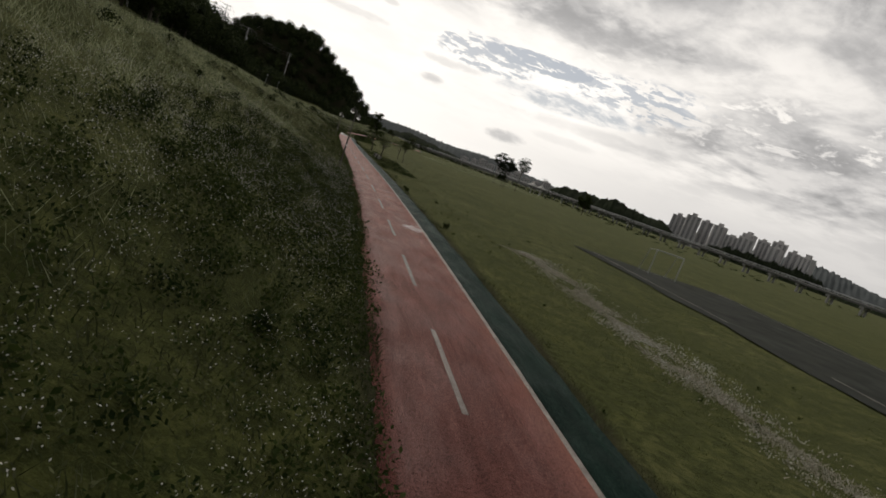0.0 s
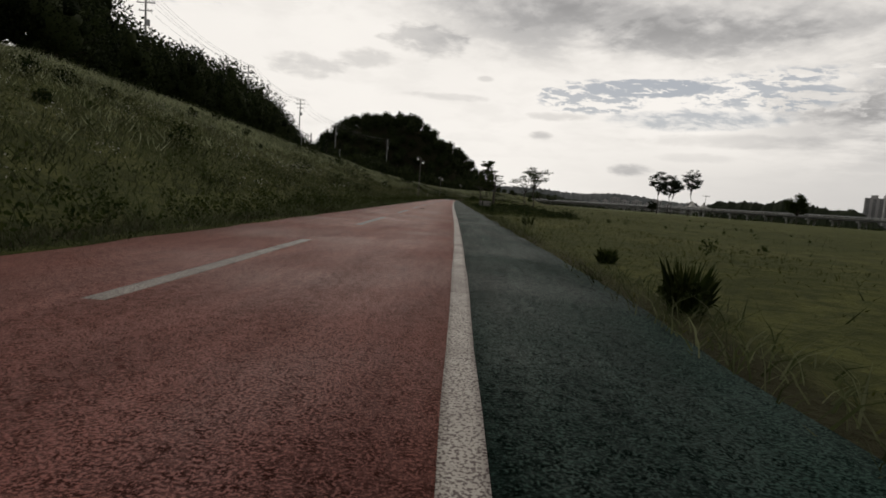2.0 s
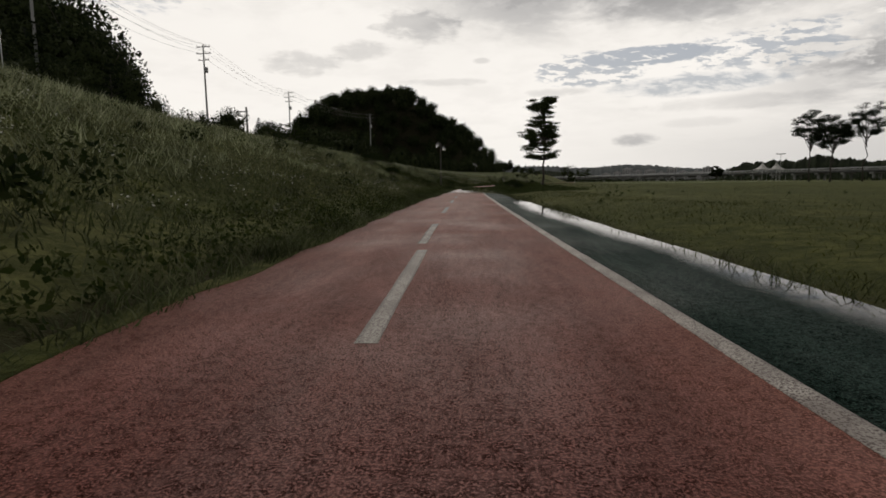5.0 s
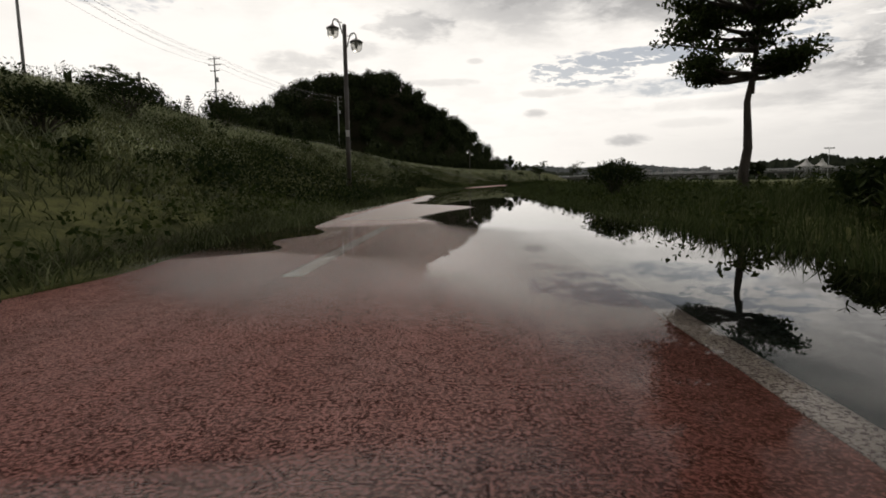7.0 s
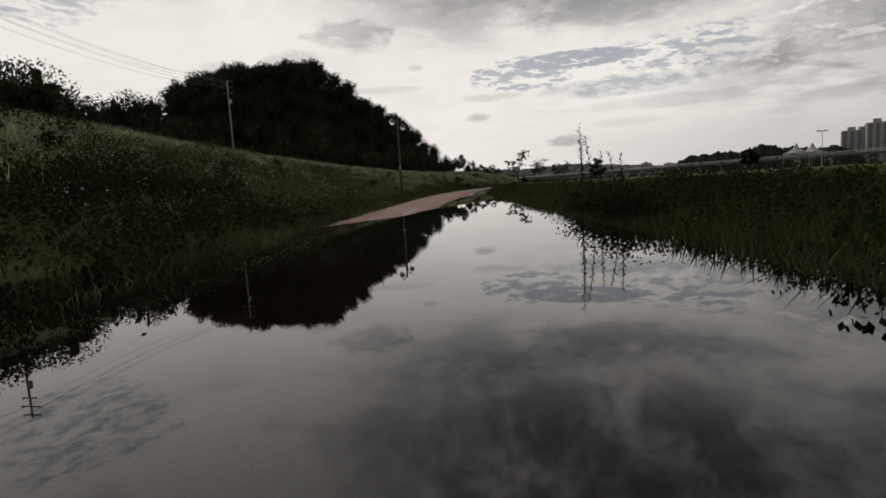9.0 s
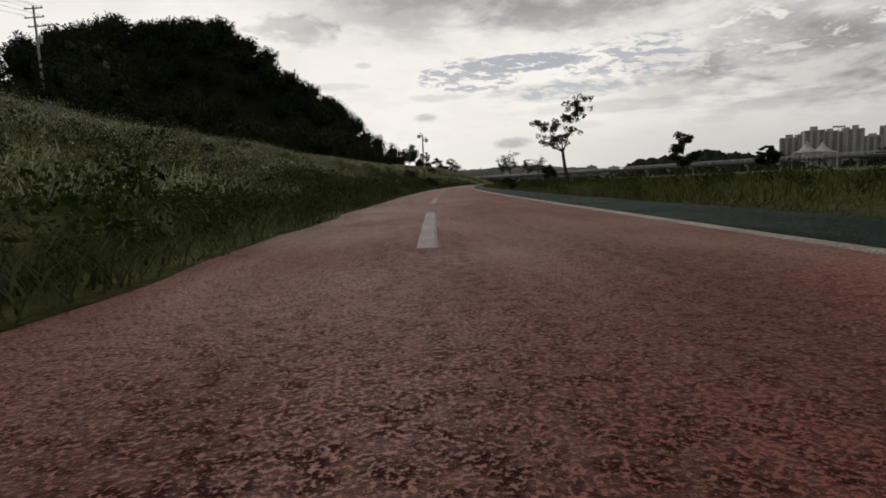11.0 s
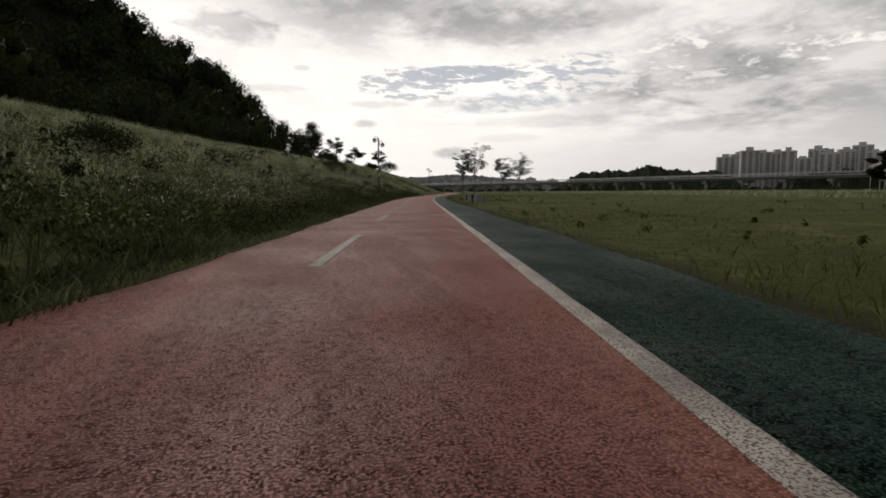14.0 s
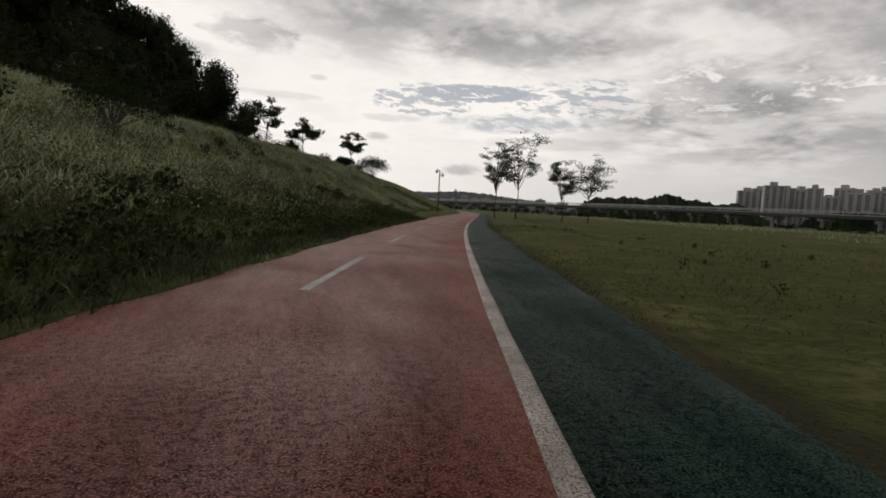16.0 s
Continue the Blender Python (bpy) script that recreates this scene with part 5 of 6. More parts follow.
def plant_wood(x, y, k, size, sink=0.3):
    m = pose(x, y, height(x, y) - sink, 0, 0, float(WOOD_RNG.uniform(0, 360))) @ Matrix.Diagonal((size, size, size * float(WOOD_RNG.uniform(0.9, 1.15)), 1))
    if used[k]:
        copy_thing(kinds[k], Matrix.Identity(4)).matrix_basis = m
    else:
        kinds[k].matrix_basis = m
        used[k] = True


# along the crest
for s0, s1, u0, u1, n, size in ((-14, 60, -18.5, -24, 24, 0.7), (56, 112, -20.5, -26, 22, 0.7), (-14, 92, -25, -46, 32, 1.02), (108, 114, -21, -27, 3, 0.7), (114, 130, -22, -27, 6, 0.42), (98, 128, -30, -42, 12, 0.8), (128, 205, -29, -35, 24, 0.86), (128, 262, -38, -52, 20, 0.85)):
    for i in range(n):
        s = s0 + (s1 - s0) * (i + float(WOOD_RNG.uniform(0.1, 0.9))) / n
        x, y = by_path(s, float(WOOD_RNG.uniform(u1, u0)))
        plant_wood(x, y, int(WOOD_RNG.integers(0, 5)), size * float(WOOD_RNG.uniform(0.75, 1.2)) * float(np.interp(s, [99, 112, 118, 150, 160], [1.0, 0.6, 0.62, 0.62, 1.0])))
# tall woods standing back from the crest
for x, y, top in ((-79.1, 143.6, 32.6), (-74.7, 144.5, 32.0), (-70.3, 145.5, 30.9), (-65.6, 145.0, 29.5), (-59.3, 142.9, 26.6), (-54.4, 140.7, 25.0), (-48.8, 136.4, 21.8), (-45.0, 133.6, 19.0), (-41.3, 130.8, 16.2), (-39.1, 129.7, 14.0)):
    for dx, dy, k in ((0.0, 0.0, 1), (-3.5, 5.0, 3)):
        plant_wood(x + dx, y + dy, k, (top - float(height(x + dx, y + dy))) / (8.4 if k == 1 else 9.2), 0.6)
# over the hill
c, sp = [], []
while len(c) < 2600:
    x, y = float(WOOD_RNG.uniform(-105, 6)), float(WOOD_RNG.uniform(262, 375))
    h = float(hill_top(x, y)) - 9.3
    if h > 0.5:
        c.append((x, y, height(x, y) + 0.6))
        sp.append(float(WOOD_RNG.uniform(1.0, 2.2)))
co, f = leaf_cloud(c, sp, 34, 0.5, 0.6, WOOD_RNG)
tagged(mesh_object("undergrowth", arrays("undergrowth", co, f), M_WOODS), "dark undergrowth beneath the trees on the hill", "undergrowth", kind="stuff")
far_trees = []
for i, y0 in enumerate(np.arange(262, 384, 6.3)):
    for x0 in np.arange(-108, 8, 6.6):
        x, y = float(x0 + 3.3 * (i % 2) + WOOD_RNG.uniform(-1.6, 1.6)), float(y0 + WOOD_RNG.uniform(-1.6, 1.6))
        h = float(hill_top(x, y))
        if h < 6.0 or path_coords(x, y)[1] > -17.5 or (h < 24 and y > 362 and x < -15):
            continue
        k, size = int(WOOD_RNG.integers(0, 5)), float(WOOD_RNG.uniform(0.8, 1.08)) * (0.72 if h < 9 else 1.0)
        if y < 302 or x > -12:
            plant_wood(x, y, k, size, 0.8)
        else:
            far_trees.append((x, y, height(x, y) - 0.8, k, size, float(WOOD_RNG.uniform(0, 6.28))))
co = []
for x, y, z, k, size, a in far_trees:
    me = next(o.data for o in kinds[k].children if o.name.startswith("crown"))
    v = np.empty(len(me.vertices) * 3, np.float32)
    me.vertices.foreach_get("co", v)
    v = v.reshape(-1, 4, 3)[::3].reshape(-1, 3) * size
    v = v + (v.reshape(-1, 4, 3) - v.reshape(-1, 4, 3).mean(1, keepdims=True)).reshape(-1, 3) * 0.9
    co.append(np.stack([v[:, 0] * math.cos(a) - v[:, 1] * math.sin(a) + x, v[:, 0] * math.sin(a) + v[:, 1] * math.cos(a) + y, v[:, 2] + z], 1))
    me = next(o.data for o in kinds[k].children if o.name.startswith("inner_crown"))
    v = np.empty(len(me.vertices) * 3, np.float32)
    me.vertices.foreach_get("co", v)
    tri = np.empty(len(me.polygons) * 3, np.int32)
    me.polygons.foreach_get("vertices", tri)
    v = v.reshape(-1, 3)[tri].reshape(-1, 3, 3) * size
    v = np.concatenate([v, (v[:, :1] + v[:, 2:]) / 2], 1).reshape(-1, 3)
    co.append(np.stack([v[:, 0] * math.cos(a) - v[:, 1] * math.sin(a) + x, v[:, 0] * math.sin(a) + v[:, 1] * math.cos(a) + y, v[:, 2] + z], 1))
co = np.concatenate(co)
tagged(mesh_object("hill_woods", arrays("hill_woods", co, np.arange(len(co)).reshape(-1, 4)), M_WOODS), "dense dark tree crowns covering the upper slopes of the hill", "woods", kind="stuff")
# the edge of the woods behind the crest
for s0 in np.arange(206, 296, 3.6):
    s, u = float(s0 + WOOD_RNG.uniform(-1, 1)), float(WOOD_RNG.uniform(-21.5, -17.0))
    plant_wood(*by_path(s, u), int(WOOD_RNG.integers(0, 5)), float(WOOD_RNG.uniform(0.5, 0.8)) * float(np.interp(s, [206, 225, 270, 296], [0.75, 1.0, 0.95, 0.7])), 0.6)
    if WOOD_RNG.random() < 0.8:
        plant_wood(*by_path(s + 1.9, u + 2.2), 4, 0.4 * float(WOOD_RNG.uniform(0.7, 1.2)), 0.4)
for x, y, size in ((6.0, 322.0, 0.5), (12.0, 335.0, 0.45), (16.0, 350.0, 0.45), (1.0, 318.0, 0.55), (22.0, 366.0, 0.45)):
    plant_wood(x, y, int(WOOD_RNG.integers(0, 5)), size)


# ---------------- lamps ----------------
def street_lamp():
    t = thing("street_lamp", label="tall brown park lamp with two hanging glass lanterns", category="street lamp", group="lamps along the path")
    b = bmesh.new()
    lathe(b, [(0.12, -0.1), (0.12, 0.0), (0.11, 0.02), (0.075, 0.03), (0.062, 0.16), (0.056, 0.18)], 14)
    part("base", b, M_POLE, t, "painted metal foot")
    b = bmesh.new()
    lathe(b, [(0.053, 0.15), (0.051, 1.2), (0.046, 3.85), (0.046, 3.91), (0.036, 3.93)], 14)
    part("pole", b, M_POLE, t, smooth=True)
    b = bmesh.new()
    ring = [[b.verts.new((0.0525 * math.sin(q), -0.0525 * math.cos(q), z)) for q in (-0.9, -0.45, 0.0, 0.45, 0.9)] for z in (1.42, 1.57)]
    for i in range(4):
        b.faces.new((ring[0][i], ring[0][i + 1], ring[1][i + 1], ring[1][i]))
    part("sticker", b, M_STICKER, t, "pale notice stuck on the pole")
    for side, low in ((-1, 0.2), (1, -0.1)):
        z = 3.77 + low
        b = bmesh.new()
        tube(b, [(side * 0.05, 0, z - 0.24), (side * 0.09, 0, z - 0.08), (side * 0.14, 0, z + 0.06), (side * 0.21, 0, z + 0.08), (side * 0.255, 0, z + 0.03), (side * 0.26, 0, z - 0.05)], [0.014] * 6, 8)
        tube(b, [(side * 0.05, 0, z), (side * 0.15, 0, z + 0.02), (side * 0.22, 0, z + 0.085)], [0.01] * 3, 6)
        arm = part("arm", b, M_POLE, t, smooth=True)
        b = bmesh.new()
        lathe(b, [(0.02, z - 0.02), (0.03, z - 0.05), (0.06, z - 0.07), (0.15, z - 0.12), (0.15, z - 0.14), (0.02, z - 0.135)], 16, side * 0.26)
        part("cap", b, M_CAP, arm, "grey metal lantern cap", True)
        b = bmesh.new()
        lathe(b, [(0.125, z - 0.14), (0.135, z - 0.2), (0.12, z - 0.28), (0.08, z - 0.33), (0.03, z - 0.345)], 16, side * 0.26)
        part("globe", b, M_GLASS, arm, "clear glass lantern globe", True)
        b = bmesh.new()
        lathe(b, [(0.03, z - 0.15), (0.03, z - 0.24), (0.012, z - 0.26)], 10, side * 0.26)
        part("bulb", b, M_STICKER, arm)
    return t


LAMPS = ((29.1, -3.57), (77.7, -3.42), (126.3, -3.56), (174.8, -3.5), (222.65, -3.58), (271.0, -3.66))
lamp = street_lamp()
for k in range(0, 9):
    s, u = (LAMPS[k] if k < 6 else (319.4 + 48.35 * (k - 6), -3.6)) if k < 8 else (-19.0, -3.5)
    x, y = by_path(s, u)
    m = pose(x, y, height(x, y) - 0.04, 0, 0, -math.degrees(float(np.interp(s, SS, AA))) + 8)
    if k:
        copy_thing(lamp, m)
    else:
        lamp.matrix_basis = m


# ---------------- benches ----------------
def bench():
    """Two notched granite blocks carry a dark timber slab."""
    t = thing("bench", label="low bench of dark timber on pale granite blocks", category="bench", group="benches beside the path")
    for e in (-1, 1):
        b = bmesh.new()
        y0, y1 = (0.78, 1.18) if e > 0 else (-1.18, -0.78)
        box(b, -0.23, 0.23, y0, y1, -0.08, 0.30, 0.012)
        a, c = (0.99, 1.18) if e > 0 else (-1.18, -0.99)
        box(b, -0.23, 0.23, a, c, 0.29, 0.43, 0.012)
        part("support", b, M_STONE, t, "pale granite end block")
        b = bmesh.new()
        box(b, -0.21, 0.21, e * 0.757 - 0.02, e * 0.757 + 0.02, -0.08, 0.30, 0.004)
        part("inner_board", b, M_TIMBER, t, "dark weathered timber")
    for i in range(3):
        b = bmesh.new()
        box(b, -0.22 + 0.148 * i, -0.22 + 0.148 * i + 0.143, -0.985, 0.985, 0.303, 0.42, 0.01)
        part("plank", b, M_TIMBER, t, "dark weathered timber")
    return t


first = bench()
for k, (s, u) in enumerate(((61.35, 2.12), (64.95, 2.12), (263.5, 2.30), (267.15, 2.24))):
    x, y = by_path(s, u)
    m = pose(x, y, height(x, y) - 0.05, 0, 0, -math.degrees(float(np.interp(s, SS, AA))))
    if k:
        copy_thing(first, m)
    else:
        first.matrix_basis = m


# ---------------- power poles and wires ----------------
def power_pole(tall):
    t = thing("power_pole", label="concrete power pole with steel crossarms", category="power pole", group="power line above the bank")
    b = bmesh.new()
    tube(b, [(0, 0, -0.5), (0, 0, tall)], [0.19, 0.11], 10)
    part("pole", b, M_CONCRETE, t, smooth=True)
    for i, (z, w) in enumerate(((tall - 0.3, 1.1), (tall - 1.3, 1.2), (tall - 2.3, 0.9))):
        b = bmesh.new()
        box(b, -w, w, -0.05, 0.05, z - 0.05, z + 0.05)
        arm = part("crossarm", b, M_DARKSTEEL, t)
        for x in (-w * 0.9, 0.35 * w, w * 0.9):
            b = bmesh.new()
            lathe(b, [(0.03, z + 0.05), (0.07, z + 0.1), (0.05, z + 0.16), (0.07, z + 0.2), (0.02, z + 0.26)], 8, x)
            part("insulator", b, M_STICKER, arm)
    b = bmesh.new()
    lathe(b, [(0.22, tall - 4.2), (0.24, tall - 4.1), (0.24, tall - 3.5), (0.2, tall - 3.4)], 12, 0.35)
    part("transformer", b, M_STEEL, t, smooth=True)
    return t


pole = power_pole(18.0)
spots = []
for k, (x, y) in enumerate(((-43.0, 14.0), (-44.0, 55.0), (-45.0, 96.0), (-46.0, 130.0), (-47.0, 164.0), (-49.0, 207.0), (-39.0, 252.0))):
    s = y
    z = height(x, y)
    z = min(z, 6.0)
    m = pose(x, y, z, 0, 0, -math.degrees(float(np.interp(s, SS, AA))))
    if k:
        copy_thing(pole, m)
    else:
        pole.matrix_basis = m
    spots.append((x, y, z + 18.0))
for (x0, y0, z0), (x1, y1, z1) in zip(spots, spots[1:]):
    for dx, dz in ((-1.0, -0.05), (0.4, -0.05), (1.0, -0.05), (-1.0, -1.1), (1.0, -1.1)):
        b = bmesh.new()
        n = 12
        tube(b, [(x0 + (x1 - x0) * i / n + dx, y0 + (y1 - y0) * i / n, z0 + (z1 - z0) * i / n + dz - 1.3 * (1 - (2 * i / n - 1) ** 2)) for i in range(n + 1)], [0.016] * (n + 1), 4)
        tagged(part("power_wire", b, M_RUBBER), "thin black wire strung between power poles", "wire", "wires above the bank")


x, y = -52.0, 190.0
t = thing("utility_pole", x, y, height(x, y), 0, "short concrete pole with one side arm behind the bank", "power pole")
b = bmesh.new()
tube(b, [(0, 0, -0.4), (0, 0, 16.6 - height(x, y))], [0.24, 0.2], 10)
part("pole", b, M_CONCRETE, t, smooth=True)
b = bmesh.new()
box(b, -2.2, 0.25, -0.08, 0.08, 15.6 - height(x, y), 15.8 - height(x, y))
part("crossarm", b, M_DARKSTEEL, t)
for s, u in ((79.6, -15.4), (96.5, -15.4)):
    x, y = by_path(s, u)
    t = thing("marker_post", x, y, height(x, y), 0, "thin pale steel marker post on the crest of the bank", "post", "posts on the bank")
    b = bmesh.new()
    tube(b, [(0, 0, -0.2), (0, 0, 1.65)], [0.02, 0.02], 8)
    part("post", b, M_STEEL, t, smooth=True)
    b = bmesh.new()
    box(b, -0.09, 0.09, -0.035, -0.022, 1.45, 1.6)
    part("plate", b, M_STEEL, t)


def conifer(x, y, tall, seed):
    rng = np.random.default_rng(seed)
    t = thing("conifer", x, y, height(x, y) - 0.1, 0, "thin young conifer with upswept whorls of branches", "tree", "young conifers on the bank")
    w = bmesh.new()
    tube(w, [(0, 0, 0), (0, 0, tall)], [0.06, 0.012], 6)
    c, br = [], bmesh.new()
    for k in range(int(tall / 0.42)):
        z = 0.5 + k * 0.42
        for j in range(5):
            a, r = j * 1.256 + k * 0.5, (tall - z) * 0.3 + 0.12
            e = (math.cos(a) * r, math.sin(a) * r, z + r * 0.55)
            tube(br, [(0, 0, z), e], [0.02, 0.007], 4)
            c += [tuple(v * q + (0, 0, z * (1 - q))[i] for i, v in enumerate(e)) for q in (0.5, 0.8, 1.0)]
    part("trunk", w, M_BARK, t)
    tagged(part("branches", br, M_BARK, t), kind="stuff")
    co, f = leaf_cloud(c, 0.16, 9, 0.14, 0.7, rng)
    mesh_object("needles", arrays("needles", co, f), M_PINE, t)


for k, (s, u, tall) in enumerate(((98, -17.5, 3.2), (110, -21, 3.4), (146, -25, 3.4), (150, -27, 2.8), (178, -26, 3.4), (185, -45, 9.0), (183.2, -48.7, 9.8), (206, -38, 8.5), (166, -24, 2.8), (131, -26, 3.0), (292, -13, 2.6))):
    conifer(*by_path(s, u), tall, 90 + k)


# ---------------- court and goal on the field ----------------
def patch(name, s0, s1, u0, u1, z, mat, label, category):
    s, q = np.linspace(s0, s1, 40), np.linspace(0, 1, 14)
    co = []
    for c in q:
        x, y = along(s, u0 + (u1 - u0) * c + 0.4 * smooth_noise(s, s, 3.0) * (c in (0, 1)))
        co.append(np.stack([x, y, land(x, y)[0] + z], 1))
    i = (np.arange(13)[:, None] * 40 + np.arange(39)[None, :]).ravel()
    return tagged(mesh_object(name, arrays(name, np.concatenate(co), np.stack([i, i + 40, i + 41, i + 1], 1)), mat), label, category, kind="structure")


patch("court", -20, 30.5, 15.5, 31, 0.05, M_LOT, "grey asphalt sports court on the field", "court")
for u in (17.0, 29.5):
    b = ribbon("court_line", -20, 30, (u, u + 0.1), height(*by_path(5, u)) + 0.075, M_PAINT, depth=0.002)
    tagged(b, "thin white court line", "marking", kind="structure")


def goal(x, y, turn):
    t = thing("goal", x, y, height(x, y), turn, "small white steel goal with open sides", "goal")
    for sx in (-1.5, 1.5):
        b = bmesh.new()
        tube(b, [(sx, 0, 0), (sx, 0, 2.0)], [0.04, 0.04], 8)
        part("post", b, M_STEEL, t)
        b = bmesh.new()
        tube(b, [(sx, 0, 2.0), (sx, 0.7, 1.9), (sx, 1.1, 0)], [0.025] * 3, 6)
        part("stay", b, M_STEEL, t)
        b = bmesh.new()
        tube(b, [(sx, 0, 0.03), (sx, 1.1, 0.03)], [0.025] * 2, 6)
        part("ground_bar", b, M_STEEL, t)
    for y0, z0, r in ((0, 2.0, 0.04), (1.1, 0.03, 0.025)):
        b = bmesh.new()
        tube(b, [(-1.54, y0, z0), (1.54, y0, z0)], [r, r], 8)
        part("crossbar", b, M_STEEL, t)


goal(*by_path(28.6, 22.6), 12)


# ---------------- elevated road ----------------
def elevated_road():
    a, b2 = Vector((60.0, 716.0, 0)), Vector((232.0, 164.0, 0))
    d = (b2 - a)
    length = d.length
    turn = math.degrees(math.atan2(d.y, d.x))
    t = thing("elevated_road", a.x, a.y, -0.6, turn, "long low concrete road viaduct with steel railings", "viaduct")
    b = bmesh.new()
    box(b, -60, length, -4.5, 4.5, 4.3, 5.1)
    part("deck", b, M_DECK, t)
    for y in (-4.4, 4.4):
        b = bmesh.new()
        box(b, -60, length, y - 0.15, y + 0.15, 5.1, 5.4)
        part("parapet", b, M_CONCRETE, t)
        b = bmesh.new()
        for z in (6.0, 6.4):
            box(b, -60, length, y - 0.06, y + 0.06, z - 0.06, z + 0.06)
        part("railing", b, M_STEEL, t)
    post, pier = bmesh.new(), bmesh.new()
    box(post, -0.07, 0.07, -0.07, 0.07, 5.4, 6.4)
    box(pier, -0.9, 0.9, -3.6, 3.6, 3.2, 4.1, 0.1)
    tube(pier, [(0, -2.0, -0.6), (0, -2.0, 3.3)], [0.6, 0.6], 12)
    tube(pier, [(0, 2.0, -0.6), (0, 2.0, 3.3)], [0.6, 0.6], 12)
    p0, q0 = part("railing_post", post, M_STEEL, t), part("pier", pier, M_CONCRETE, t)
    for i in range(int(length / 6)):
        for y in (-4.4, 4.4):
            o = p0 if i == 0 and y < 0 else new("railing_post", p0.data)
            o.parent, o.location = t, (i * 6.0, y, 0)
    for i in range(int(length / 14)):
        o = q0 if i == 0 else new("pier", q0.data)
        o.parent, o.location = t, (i * 14.0, 0, 0)
    return a, b2


ra, rb = elevated_road()
# a hedge of scrub in front of it
c, sp = [], []
for i in range(170):
    v = i / 170
    p = ra.lerp(rb, v * 0.8)
    x, y = p.x - 9 - float(RNG.uniform(0, 8)), p.y - 3
    c.append((x, y, height(x, y) + float(RNG.uniform(0.4, 1.8)) * (1.2 - v)))
    sp.append(float(RNG.uniform(1.4, 3.0)))
co, f = leaf_cloud(c, sp, 90, 0.6, 0.6)
co[:, 2] = np.maximum(co[:, 2], -0.6)
tagged(mesh_object("scrub", arrays("scrub", co, f), M_WOODS), "dark scrub along the foot of the elevated road", "scrub", kind="stuff")
c, sp = [], []
for i in range(420):
    x, y = float(RNG.uniform(95, 330)), float(RNG.uniform(120, 520))
    if (x - 60) * 0.3 + (y - 716) * 0.1 > -20 and RNG.random() < 0.7:
        continue
    c.append((x, y, height(x, y) + 0.3))
    sp.append(float(RNG.uniform(0.8, 1.8)))
co, f = leaf_cloud(c, sp, 26, 0.4, 0.35)
tagged(mesh_object("far_weeds", arrays("far_weeds", co, f), M_WEED), "rough weedy growth on the far field", "weeds", kind="stuff")


# ---------------- white canopy ----------------
def canopy(x, y, turn, label):
    t = thing("canopy", x, y, height(x, y), turn, label, "canopy", "white canopies by the road")
    for k in (-1, 1):
        b = bmesh.new()
        n = 24
        rings = []
        for r, z in ((0.15, 7.4), (0.8, 6.1), (2.0, 5.0), (3.4, 4.35)):
            rings.append([b.verts.new((k * 3.6 + r * math.cos(6.2832 * i / n), r * math.sin(6.2832 * i / n), z - (0.35 * (r / 3.4) ** 2 * (1 - abs(math.cos(12.566 * i / n))) * -1))) for i in range(n)])
        for r0, r1 in zip(rings, rings[1:]):
            for i in range(n):
                b.faces.new((r0[i], r0[(i + 1) % n], r1[(i + 1) % n], r1[i]))
        ret = bmesh.ops.solidify(b, geom=b.faces[:], thickness=0.03)
        part("membrane", b, M_FABRIC, t, "white stretched membrane peak", True)
        b = bmesh.new()
        tube(b, [(k * 3.6, 0, -0.2), (k * 3.6, 0, 7.7)], [0.1, 0.08], 8)
        part("mast", b, M_STEEL, t)
        for i in range(4):
            b = bmesh.new()
            a = 0.785 + i * 1.571
            e = (k * 3.6 + 3.3 * math.cos(a), 3.3 * math.sin(a))
            tube(b, [(e[0], e[1], -0.2), (e[0], e[1], 4.5)], [0.06, 0.05], 6)
            part("post", b, M_STEEL, t)


canopy(113.0, 310.0, 20, "white twin-peaked membrane canopy on steel posts")
b = bmesh.new()
tube(b, [(114.0, 304.0, -1), (114.0, 304.0, 10.5)], [0.13, 0.07], 8)
tube(b, [(112.4, 304.0, 10.3), (115.6, 304.0, 10.3)], [0.04, 0.04], 6)
for dx in (-1.4, -0.5, 0.5, 1.4):
    box(b, 114 + dx - 0.25, 114 + dx + 0.25, 303.8, 304.2, 10.35, 10.7)
tagged(part("light_mast", b, M_STEEL), "tall steel floodlight mast near the canopy", "light mast")
x, y = 84.0, 290.0
plant_tree("tree", x, y, 10, limb_tree(77, 5.6, 1.4, 0.12, 1.9, 14, 0.3, 110), "dark broad tree near the canopy", leaves=M_WOODS)


# ---------------- distance ----------------
def tower(x, y, turn, wide, deep, tall, seed):
    rng = np.random.default_rng(seed)
    t = thing("apartment_tower", x, y, -1.0, turn, "pale high-rise apartment tower with dark window bays", "apartment tower", "apartment towers")
    b = bmesh.new()
    box(b, -wide / 2, wide / 2, -deep / 2, deep / 2, 0, tall)
    wall = part("wall", b, M_WALL, t)
    bays = max(2, int(wide / 7))
    for i in range(bays):
        x0 = -wide / 2 + wide * (i + 0.22) / bays
        b = bmesh.new()
        for f in range(int(tall / 2.9) - 1):
            box(b, x0, x0 + wide / bays * 0.56, -deep / 2 - 0.25, -deep / 2 + 0.05, 2.2 + f * 2.9, 3.9 + f * 2.9)
        tagged(part("windows", b, M_PANE, wall), kind="stuff")
    b = bmesh.new()
    box(b, -wide * 0.2, wide * 0.15, -deep * 0.3, deep * 0.3, tall, tall + rng.uniform(2.5, 6.0))
    part("roof_house", b, M_WALL, t)
    return t


